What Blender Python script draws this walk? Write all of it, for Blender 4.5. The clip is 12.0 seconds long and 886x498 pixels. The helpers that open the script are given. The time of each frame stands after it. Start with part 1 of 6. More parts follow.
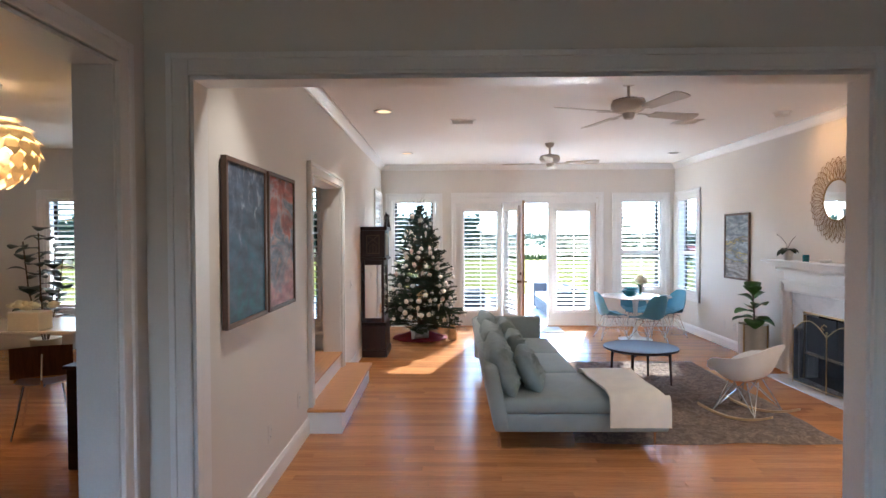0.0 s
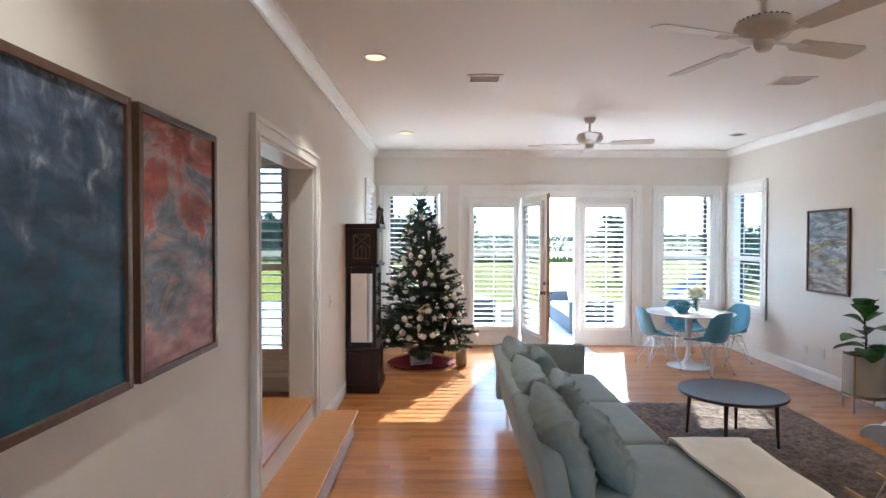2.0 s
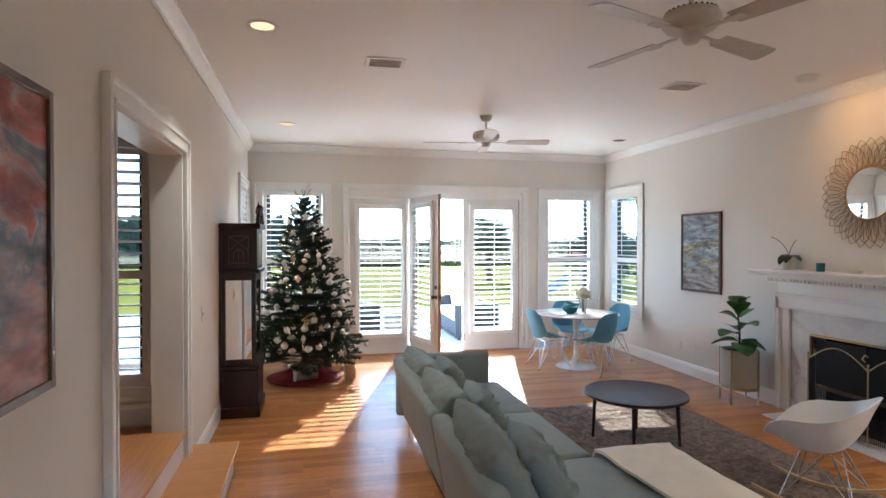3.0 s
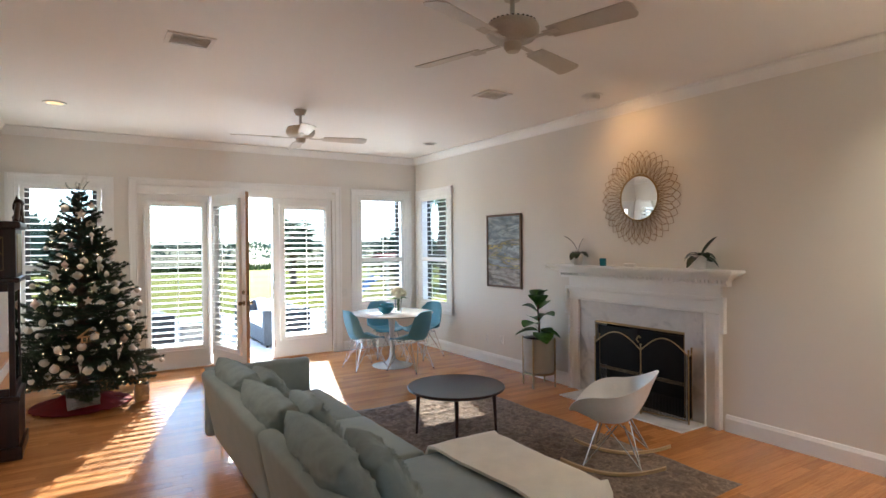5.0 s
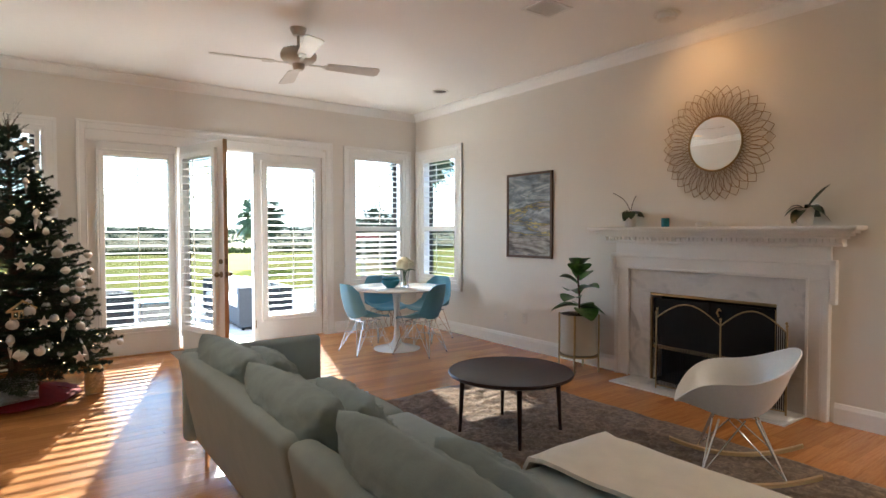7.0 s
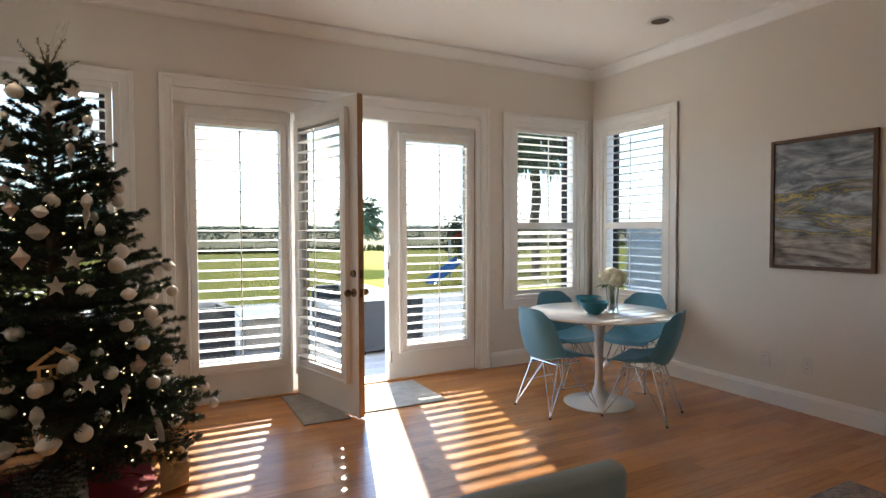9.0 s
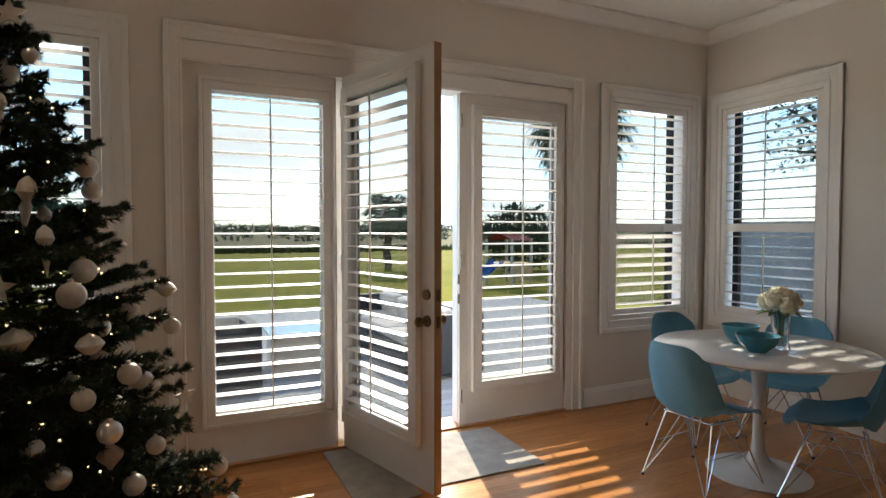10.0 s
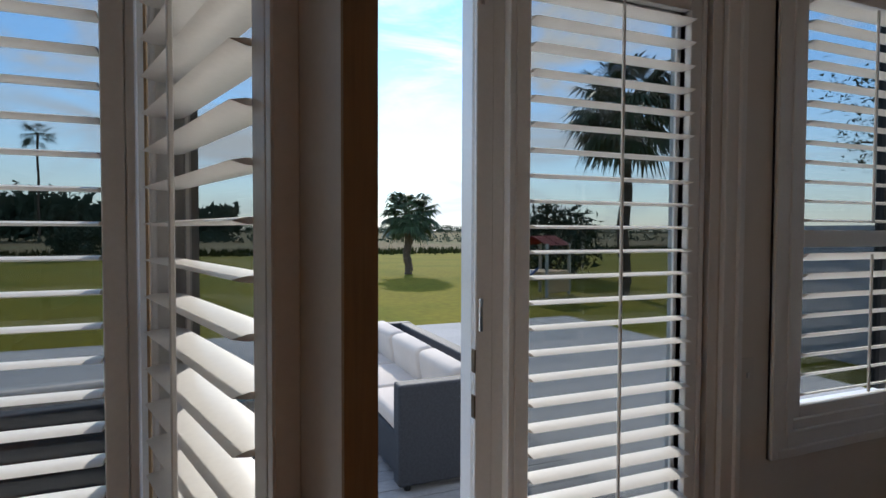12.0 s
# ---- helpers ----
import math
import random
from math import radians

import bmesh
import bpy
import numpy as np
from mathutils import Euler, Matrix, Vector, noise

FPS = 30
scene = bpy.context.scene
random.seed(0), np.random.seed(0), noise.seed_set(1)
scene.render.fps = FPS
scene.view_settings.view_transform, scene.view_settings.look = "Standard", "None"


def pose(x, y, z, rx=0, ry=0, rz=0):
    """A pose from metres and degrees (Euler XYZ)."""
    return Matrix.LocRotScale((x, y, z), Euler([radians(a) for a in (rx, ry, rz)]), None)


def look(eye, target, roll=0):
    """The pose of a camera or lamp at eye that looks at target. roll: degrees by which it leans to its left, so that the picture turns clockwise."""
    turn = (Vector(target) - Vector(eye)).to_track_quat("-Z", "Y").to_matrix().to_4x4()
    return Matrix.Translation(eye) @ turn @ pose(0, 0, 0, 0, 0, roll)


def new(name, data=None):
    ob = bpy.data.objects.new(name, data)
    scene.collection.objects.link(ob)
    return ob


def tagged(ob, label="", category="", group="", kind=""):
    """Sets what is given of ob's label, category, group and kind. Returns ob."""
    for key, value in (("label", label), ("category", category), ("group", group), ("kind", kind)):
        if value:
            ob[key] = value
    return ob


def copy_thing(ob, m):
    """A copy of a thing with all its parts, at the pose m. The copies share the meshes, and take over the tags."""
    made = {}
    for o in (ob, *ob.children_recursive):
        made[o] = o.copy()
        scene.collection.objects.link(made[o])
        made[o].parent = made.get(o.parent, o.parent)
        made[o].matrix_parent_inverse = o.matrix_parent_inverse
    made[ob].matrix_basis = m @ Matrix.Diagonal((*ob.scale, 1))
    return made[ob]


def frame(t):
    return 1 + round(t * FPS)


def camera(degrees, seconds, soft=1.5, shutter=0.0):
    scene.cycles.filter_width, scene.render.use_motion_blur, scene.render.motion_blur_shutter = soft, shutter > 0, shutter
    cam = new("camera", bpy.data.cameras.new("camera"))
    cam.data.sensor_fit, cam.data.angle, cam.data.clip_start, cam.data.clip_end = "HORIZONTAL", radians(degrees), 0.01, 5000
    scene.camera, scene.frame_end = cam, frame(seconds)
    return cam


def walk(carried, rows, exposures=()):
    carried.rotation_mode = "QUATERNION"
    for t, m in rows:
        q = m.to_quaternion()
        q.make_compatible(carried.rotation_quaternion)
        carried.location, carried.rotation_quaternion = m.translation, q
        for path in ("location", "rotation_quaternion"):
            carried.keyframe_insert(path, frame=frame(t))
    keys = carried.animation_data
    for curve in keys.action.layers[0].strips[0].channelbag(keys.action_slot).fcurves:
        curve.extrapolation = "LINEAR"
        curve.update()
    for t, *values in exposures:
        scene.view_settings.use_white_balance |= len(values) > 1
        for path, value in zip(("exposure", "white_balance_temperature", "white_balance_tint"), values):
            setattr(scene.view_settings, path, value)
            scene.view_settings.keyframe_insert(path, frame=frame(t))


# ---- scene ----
cam = camera(76.3, 12.0)
PATH = [
    (0, (0.145, -0.013, 1.734), (0.11, 1.987, 1.691), -0.2),
    (0.5, (0.166, 0.484, 1.761), (0.118, 2.483, 1.722), -0.2),
    (1, (0.126, 1.004, 1.758), (0.062, 3.002, 1.714), -0.1),
    (1.5, (0.063, 1.481, 1.74), (-0.003, 3.479, 1.696), -0.0),
    (2, (-0.046, 1.853, 1.724), (-0.065, 3.853, 1.686), 0.1),
    (2.5, (-0.158, 2.15, 1.704), (0.024, 4.141, 1.675), 0.1),
    (3, (-0.262, 2.341, 1.696), (0.173, 4.293, 1.674), 0.0),
    (3.5, (-0.327, 2.455, 1.709), (0.359, 4.334, 1.689), -0.2),
    (5.5, (-0.373, 2.563, 1.633), (0.752, 4.217, 1.605), -0.5),
    (6, (-0.331, 2.849, 1.543), (0.833, 4.476, 1.499), -0.4),
    (6.5, (-0.292, 3.266, 1.431), (0.887, 4.88, 1.372), -0.1),
    (8.5, (-0.126, 5.538, 1.362), (0.925, 7.238, 1.294), -0.1),
    (9, (0.035, 6.092, 1.39), (0.956, 7.866, 1.322), -0.2),
    (9.5, (0.071, 6.733, 1.399), (0.956, 8.525, 1.331), 0.1),
    (10, (0.175, 7.345, 1.415), (1.024, 9.155, 1.345), 0.0),
    (10.5, (0.318, 7.942, 1.44), (1.168, 9.751, 1.367), 0.1),
    (11, (0.577, 8.46, 1.441), (1.43, 10.267, 1.371), 0.1),
    (11.5, (0.891, 8.916, 1.453), (1.738, 10.727, 1.386), 0.2),
    (12, (1.238, 9.374, 1.455), (1.996, 11.224, 1.39), 0.2),
]
# exposure opens indoors and closes down as the bright doors fill the view
STOPS = [(0.0, 4.15, 5550, 8), (1.0, 4.28, 5450, 5), (2.0, 4.12, 5450, 4), (2.5, 4.0, 5500, 5), (3.5, 3.84, 5800, 5), (5.5, 3.76, 6100, 5), (6.5, 3.72, 6250, 5), (8.5, 3.22, 6600, 7), (9.5, 2.64, 6900, 8), (10.0, 2.22, 7050, 9), (10.5, 1.68, 6900, 10), (11.5, 1.04, 6500, 10), (12.0, 0.84, 6350, 10)]
walk(cam, [(t, look(eye, target, roll)) for t, eye, target, roll in PATH], STOPS)

# ---------------------------------------------------------------- world and sun
SUN_WAY = Vector((-0.295, -1.0, -0.575)).normalized()
world = bpy.data.worlds.new("world")
scene.world = world
world.use_nodes = True
wt = world.node_tree
wt.nodes.clear()


def wnode(kind, **values):
    n = wt.nodes.new(kind)
    for k, v in values.items():
        n.inputs[k].default_value = v
    return n


sky = wt.nodes.new("ShaderNodeTexSky")
sky.sky_type, sky.sun_disc = "NISHITA", False
sky.sun_elevation, sky.sun_rotation = math.asin(-SUN_WAY.z), math.atan2(-SUN_WAY.x, -SUN_WAY.y)
sky.air_density, sky.dust_density, sky.ozone_density = 1.0, 0.0, 3.0
wcoord = wt.nodes.new("ShaderNodeTexCoord")
wmap = wt.nodes.new("ShaderNodeMapping")
wmap.inputs["Scale"].default_value = (1.3, 1.3, 4.5)
cloud = wnode("ShaderNodeTexNoise", Scale=2.4, Detail=9.0, Roughness=0.62, Distortion=0.6)
ramp = wt.nodes.new("ShaderNodeValToRGB")
ramp.color_ramp.elements[0].position, ramp.color_ramp.elements[1].position = 0.46, 0.64
mixc = wt.nodes.new("ShaderNodeMixRGB")
mixc.inputs["Color2"].default_value = (4.4, 4.55, 4.75, 1)
bg = wnode("ShaderNodeBackground", Strength=0.14)
wout = wt.nodes.new("ShaderNodeOutputWorld")
wt.links.new(wcoord.outputs["Generated"], wmap.inputs["Vector"])
wt.links.new(wmap.outputs["Vector"], cloud.inputs["Vector"])
wt.links.new(cloud.outputs["Fac"], ramp.inputs["Fac"])
wt.links.new(ramp.outputs["Color"], mixc.inputs["Fac"])
wclear = wnode("ShaderNodeHueSaturation", Saturation=1.12, Value=1.22)
wt.links.new(sky.outputs["Color"], wclear.inputs["Color"])
wt.links.new(wclear.outputs["Color"], mixc.inputs["Color1"])
# pale blue-white haze low over the marsh
wsep = wt.nodes.new("ShaderNodeSeparateXYZ")
wfall = wt.nodes.new("ShaderNodeMapRange")
wfall.interpolation_type = "SMOOTHSTEP"
wfall.inputs["From Min"].default_value, wfall.inputs["From Max"].default_value = -0.02, 0.30
wfall.inputs["To Min"].default_value, wfall.inputs["To Max"].default_value = 0.75, 0.0
mixh = wt.nodes.new("ShaderNodeMixRGB")
mixh.inputs["Color2"].default_value = (3.3, 3.8, 4.4, 1)
wt.links.new(wcoord.outputs["Generated"], wsep.inputs["Vector"])
wt.links.new(wsep.outputs["Z"], wfall.inputs["Value"])
wt.links.new(wfall.outputs["Result"], mixh.inputs["Fac"])
wt.links.new(mixc.outputs["Color"], mixh.inputs["Color1"])
wt.links.new(mixh.outputs["Color"], bg.inputs["Color"])
wt.links.new(bg.outputs["Background"], wout.inputs["Surface"])

sun = new("sun", bpy.data.lights.new("sun", "SUN"))
sun.data.energy, sun.data.angle, sun.data.color = 2.3, radians(0.8), (1.0, 0.93, 0.82)
sun.matrix_world = Matrix.Translation((8, 30, 20)) @ SUN_WAY.to_track_quat("-Z", "Y").to_matrix().to_4x4()


def bulb(name, x, y, z, watts, colour, size=0.05, spot=0.0):
    lamp = new(name, bpy.data.lights.new(name, "SPOT" if spot else "POINT"))
    lamp.data.energy, lamp.data.color, lamp.data.shadow_soft_size = watts, colour, size
    lamp.location = (x, y, z)
    if spot:
        lamp.data.spot_size, lamp.data.spot_blend = radians(spot), 0.7
    return lamp


WARM = (1.0, 0.62, 0.30)


# ---------------------------------------------------------------- materials
def mat(name, colour, rough=0.5, metal=0.0, vary=0.06, scale=3.0, fine=60.0, bump=0.05, per=0.0, stretch=(1, 1, 1), sheen=0.0,
        coat=0.0, second=None, mix=(0.45, 0.6), distort=0.0, island=False, transmission=0.0, ior=1.45, glow=0.0, spec=0.5, relief=0.002):
    """Principled surface: cloudy and fine variation, relief, and a second colour in patches."""
    m = bpy.data.materials.new(name)
    m.use_nodes = True
    t = m.node_tree
    p = t.nodes["Principled BSDF"]
    tc = t.nodes.new("ShaderNodeTexCoord")
    mp = t.nodes.new("ShaderNodeMapping")
    mp.inputs["Scale"].default_value = stretch
    t.links.new(tc.outputs["Object"], mp.inputs["Vector"])
    n1, n2 = t.nodes.new("ShaderNodeTexNoise"), t.nodes.new("ShaderNodeTexNoise")
    for n, s, d in ((n1, scale, 5.0), (n2, fine, 4.0)):
        n.inputs["Scale"].default_value, n.inputs["Detail"].default_value = s, d
        n.inputs["Distortion"].default_value = distort
        t.links.new(mp.outputs["Vector"], n.inputs["Vector"])
    base = t.nodes.new("ShaderNodeMixRGB")
    base.inputs["Color1"].default_value = (*colour, 1)
    base.inputs["Color2"].default_value = (*(second or colour), 1)
    r = t.nodes.new("ShaderNodeMapRange")
    r.inputs["From Min"].default_value, r.inputs["From Max"].default_value = mix
    t.links.new(n1.outputs["Fac"], r.inputs["Value"])
    t.links.new(r.outputs["Result"], base.inputs["Fac"])
    total = t.nodes.new("ShaderNodeMath")
    total.operation = "ADD"
    t.links.new(n1.outputs["Fac"], total.inputs[0])
    t.links.new(n2.outputs["Fac"], total.inputs[1])
    val = t.nodes.new("ShaderNodeMapRange")
    val.inputs["From Min"].default_value, val.inputs["From Max"].default_value = 0.7, 1.3
    val.inputs["To Min"].default_value, val.inputs["To Max"].default_value = 1 - vary, 1 + vary
    t.links.new(total.outputs["Value"], val.inputs["Value"])
    hsv = t.nodes.new("ShaderNodeHueSaturation")
    t.links.new(base.outputs["Color"], hsv.inputs["Color"])
    if per:
        if island:
            src = t.nodes.new("ShaderNodeNewGeometry").outputs["Random Per Island"]
        else:
            src = t.nodes.new("ShaderNodeObjectInfo").outputs["Random"]
        rr = t.nodes.new("ShaderNodeMapRange")
        rr.inputs["To Min"].default_value, rr.inputs["To Max"].default_value = 1 - per, 1 + per
        t.links.new(src, rr.inputs["Value"])
        mu = t.nodes.new("ShaderNodeMath")
        mu.operation = "MULTIPLY"
        t.links.new(val.outputs["Result"], mu.inputs[0])
        t.links.new(rr.outputs["Result"], mu.inputs[1])
        t.links.new(mu.outputs["Value"], hsv.inputs["Value"])
    else:
        t.links.new(val.outputs["Result"], hsv.inputs["Value"])
    t.links.new(hsv.outputs["Color"], p.inputs["Base Color"])
    p.inputs["Roughness"].default_value, p.inputs["Metallic"].default_value = rough, metal
    p.inputs["Sheen Weight"].default_value, p.inputs["Coat Weight"].default_value = sheen, coat
    p.inputs["Coat Roughness"].default_value = 0.12
    p.inputs["Transmission Weight"].default_value, p.inputs["IOR"].default_value = transmission, ior
    p.inputs["Specular IOR Level"].default_value = spec
    if glow:
        t.links.new(hsv.outputs["Color"], p.inputs["Emission Color"])
        p.inputs["Emission Strength"].default_value = glow
    if bump:
        b = t.nodes.new("ShaderNodeBump")
        b.inputs["Strength"].default_value, b.inputs["Distance"].default_value = bump, relief
        t.links.new(total.outputs["Value"], b.inputs["Height"])
        t.links.new(b.outputs["Normal"], p.inputs["Normal"])
    return m


WALL = mat("wall_paint", (0.79, 0.755, 0.70), 0.62, vary=0.025, scale=0.8, fine=240, bump=0.03)
CEIL = mat("ceiling_paint", (0.89, 0.87, 0.84), 0.55, vary=0.02, scale=0.6, fine=200, bump=0.03)
TRIM = mat("trim_paint", (0.88, 0.87, 0.85), 0.32, vary=0.03, scale=4, fine=90, bump=0.015)
SHUT = mat("shutter_paint", (0.88, 0.87, 0.855), 0.30, vary=0.03, scale=5, fine=80, bump=0.01)
OAK = mat("oak_plank", (0.55, 0.238, 0.078), 0.24, vary=0.20, scale=2.2, fine=14, bump=0.012, per=0.20, stretch=(1.2, 22, 22),
          second=(0.42, 0.170, 0.052), coat=0.15)
OAKJ = mat("oak_plank_far", (0.55, 0.238, 0.078), 0.24, vary=0.20, scale=2.2, fine=14, bump=0.012, per=0.20, stretch=(1.2, 22, 22),
           second=(0.42, 0.170, 0.052), coat=0.15, island=True)
OAKSTEP = mat("oak_tread", (0.57, 0.27, 0.10), 0.28, vary=0.16, scale=2.0, fine=14, bump=0.02, stretch=(20, 1.2, 20), second=(0.46, 0.215, 0.075))
BARE = mat("bare_wood_edge", (0.36, 0.235, 0.125), 0.5, vary=0.12, scale=3, fine=12, bump=0.04, stretch=(14, 14, 0.8), second=(0.36, 0.22, 0.11))
GROOVE = mat("floor_gap", (0.10, 0.05, 0.025), 0.8, vary=0.1)
BRONZE = mat("dark_sash", (0.012, 0.011, 0.012), 0.4, vary=0.1)
BRASS = mat("brass", (0.42, 0.31, 0.16), 0.34, 1.0, vary=0.08, scale=12, fine=120, bump=0.01)
GOLD = mat("aged_gold", (0.36, 0.26, 0.15), 0.42, 1.0, vary=0.15, scale=14, fine=150, bump=0.03)
KNOB = mat("aged_bronze", (0.17, 0.115, 0.065), 0.32, 1.0, vary=0.15, scale=14, fine=120, bump=0.02)
FANW = mat("fan_enamel", (0.60, 0.55, 0.49), 0.4, vary=0.05, scale=6, fine=80, bump=0.01)
CHROME = mat("chrome", (0.72, 0.72, 0.72), 0.12, 1.0, vary=0.03)
MIRROR = mat("mirror_glass", (0.92, 0.92, 0.92), 0.01, 1.0, vary=0.0, bump=0)
BLACK = mat("black_metal", (0.010, 0.010, 0.011), 0.45, vary=0.15, scale=20, spec=0.2)
SOOT = mat("soot", (0.009, 0.008, 0.007), 0.85, vary=0.3, scale=6, bump=0.2)
MARBLE = mat("marble", (0.72, 0.71, 0.70), 0.16, vary=0.05, scale=2.2, fine=9, bump=0.0, second=(0.47, 0.47, 0.48), mix=(0.50, 0.68), distort=2.2)
SOFA = mat("sofa_cloth", (0.31, 0.362, 0.358), 0.85, vary=0.10, scale=5, fine=420, bump=0.08, sheen=0.10, second=(0.272, 0.322, 0.318))
PILLOW = mat("cushion_cloth", (0.265, 0.322, 0.322), 0.85, vary=0.12, scale=9, fine=380, bump=0.10, sheen=0.10, second=(0.215, 0.266, 0.268))
BLANKET = mat("blanket_wool", (0.86, 0.80, 0.69), 0.9, vary=0.07, scale=9, fine=300, bump=0.12, sheen=0.05)
RUG = mat("rug_wool", (0.29, 0.215, 0.165), 0.95, vary=0.5, scale=11, fine=38, relief=0.010, bump=0.45, sheen=0.05, second=(0.135, 0.098, 0.074), mix=(0.42, 0.60), distort=0.8, spec=0.1)
DARKWOOD = mat("espresso_wood", (0.045, 0.020, 0.014), 0.40, vary=0.3, scale=3, fine=20, bump=0.02, stretch=(2, 14, 14), second=(0.028, 0.013, 0.010), spec=0.3)
CLOCKWOOD = mat("mahogany", (0.030, 0.010, 0.007), 0.32, vary=0.3, scale=3, fine=16, bump=0.02, stretch=(10, 10, 1), second=(0.016, 0.006, 0.005), spec=0.35)
WALNUT = mat("walnut", (0.15, 0.055, 0.025), 0.35, vary=0.25, scale=3, fine=18, bump=0.03, stretch=(12, 12, 1), second=(0.09, 0.032, 0.015))
FRAMEW = mat("picture_frame_wood", (0.11, 0.058, 0.036), 0.45, vary=0.25, scale=4, fine=30, bump=0.05, stretch=(6, 1, 1))
WHITEP = mat("white_plastic", (0.80, 0.79, 0.77), 0.28, vary=0.03, scale=6, fine=60, bump=0.0)
TULIP = mat("white_lacquer", (0.82, 0.81, 0.79), 0.2, vary=0.03, scale=4, bump=0.0, coat=0.3)
BLUEP = mat("blue_plastic", (0.095, 0.300, 0.440), 0.42, vary=0.06, scale=7, fine=90, bump=0.02)
TEAL = mat("teal_glaze", (0.03, 0.19, 0.25), 0.2, vary=0.15, scale=9, fine=40, bump=0.02)
BEECH = mat("beech", (0.62, 0.42, 0.22), 0.4, vary=0.12, scale=3, fine=20, stretch=(2, 12, 12))
POTGREY = mat("stoneware", (0.47, 0.44, 0.38), 0.55, vary=0.06, scale=5, fine=110, bump=0.04)
CERAMIC = mat("white_ceramic", (0.80, 0.79, 0.76), 0.3, vary=0.04, scale=8, bump=0.01)
SOIL = mat("soil", (0.03, 0.02, 0.013), 0.95, vary=0.5, scale=30, bump=0.5)
LEAF = mat("leaf", (0.034, 0.105, 0.020), 0.35, vary=0.3, scale=9, fine=40, bump=0.08, second=(0.07, 0.17, 0.035))
LEAFDARK = mat("dark_leaf", (0.012, 0.030, 0.014), 0.35, vary=0.3, scale=9, fine=40, bump=0.06)
BARK = mat("bark", (0.09, 0.062, 0.042), 0.9, vary=0.4, scale=12, fine=70, bump=0.5, stretch=(1, 1, 0.3))
NEEDLE = mat("fir_needles", (0.010, 0.028, 0.011), 0.6, vary=0.35, scale=5, fine=60, bump=0.0, second=(0.020, 0.046, 0.018), per=0.4, island=True)
PETAL = mat("cream_petals", (0.82, 0.78, 0.60), 0.6, vary=0.10, scale=30, fine=120, bump=0.1)
GLASS = mat("clear_glass", (1, 1, 1), 0.0, vary=0, bump=0, transmission=1.0, ior=1.45)
PANE = bpy.data.materials.new("window_glass")
PANE.use_nodes = True
pt = PANE.node_tree
pt.nodes.clear()
po, pm = pt.nodes.new("ShaderNodeOutputMaterial"), pt.nodes.new("ShaderNodeMixShader")
ptr, pgl = pt.nodes.new("ShaderNodeBsdfTransparent"), pt.nodes.new("ShaderNodeBsdfGlossy")
pgl.inputs["Roughness"].default_value = 0.0
# grey tint put into the glass to dim the bright outdoors behind it
ptr.inputs["Color"].default_value = (0.58, 0.60, 0.605, 1)
pm.inputs[0].default_value = 0.035
for a, b in ((ptr.outputs[0], pm.inputs[1]), (pgl.outputs[0], pm.inputs[2]), (pm.outputs[0], po.inputs[0])):
    pt.links.new(a, b)
REDFELT = mat("red_felt", (0.19, 0.006, 0.008), 0.9, vary=0.25, scale=8, fine=120, bump=0.2)
GREYCLOTH = mat("grey_cloth", (0.42, 0.42, 0.43), 0.9, vary=0.2, scale=10, fine=120, bump=0.3)
MATGREY = mat("doormat_weave", (0.36, 0.33, 0.29), 0.95, vary=0.2, scale=12, fine=160, bump=0.5)
ORN_W = mat("pearl_white", (0.70, 0.65, 0.58), 0.35, vary=0.12, scale=14, fine=60, bump=0.08)
ORN_P = mat("blush_matte", (0.58, 0.43, 0.36), 0.5, vary=0.12, scale=14, fine=60, bump=0.08)
ORN_S = mat("silver_glitter", (0.68, 0.66, 0.62), 0.3, 0.75, vary=0.2, scale=30, fine=160, bump=0.2)
ORN_G = mat("gold_plywood", (0.55, 0.36, 0.17), 0.5, vary=0.15, scale=10, fine=60, bump=0.05)
FAIRY = mat("fairy_bulb", (1.0, 0.72, 0.40), 0.4, vary=0, bump=0, glow=0.9)
LAMPGLOW = mat("lamp_glow", (1.0, 0.70, 0.36), 0.4, vary=0, bump=0, glow=1.0)
DISC = mat("warm_lens", (1.0, 0.66, 0.32), 0.4, vary=0, bump=0, glow=0.10)
SHADE = mat("cream_shade", (0.85, 0.70, 0.46), 0.6, vary=0.04, scale=8, bump=0.02, transmission=0.25)
PLATE = mat("switch_plate", (0.74, 0.71, 0.66), 0.35, vary=0.03)
VENTW = mat("vent_paint", (0.82, 0.80, 0.77), 0.45, vary=0.04)
LAWN = mat("lawn", (0.190, 0.165, 0.016), 0.95, vary=0.25, scale=0.25, fine=5, bump=0.3, second=(0.125, 0.125, 0.010), spec=0.05)
MARSH = mat("marsh", (0.170, 0.135, 0.070), 0.95, vary=0.35, scale=0.03, fine=0.6, bump=0.3, second=(0.125, 0.115, 0.055), spec=0.05)
CONCRETE = mat("concrete", (0.46, 0.445, 0.425), 0.85, vary=0.12, scale=1.2, fine=40, bump=0.1, second=(0.39, 0.378, 0.365), spec=0.05)
DECKM = mat("deck_composite", (0.34, 0.335, 0.335), 0.75, vary=0.12, scale=2, fine=30, bump=0.1, per=0.1, spec=0.05)
WICKER = mat("dark_wicker", (0.035, 0.040, 0.050), 0.7, vary=0.35, scale=60, fine=180, bump=0.6)
CUSH = mat("outdoor_cushion", (0.66, 0.58, 0.51), 0.9, vary=0.06, scale=6, fine=160, bump=0.1)
FARTREE = mat("far_foliage", (0.045, 0.065, 0.040), 0.95, vary=0.35, scale=0.4, fine=3, bump=0.0, second=(0.065, 0.082, 0.055), spec=0.05)
PALMLEAF = mat("palm_frond", (0.045, 0.075, 0.030), 0.6, vary=0.35, scale=2, fine=20, bump=0.0, per=0.3, island=True)
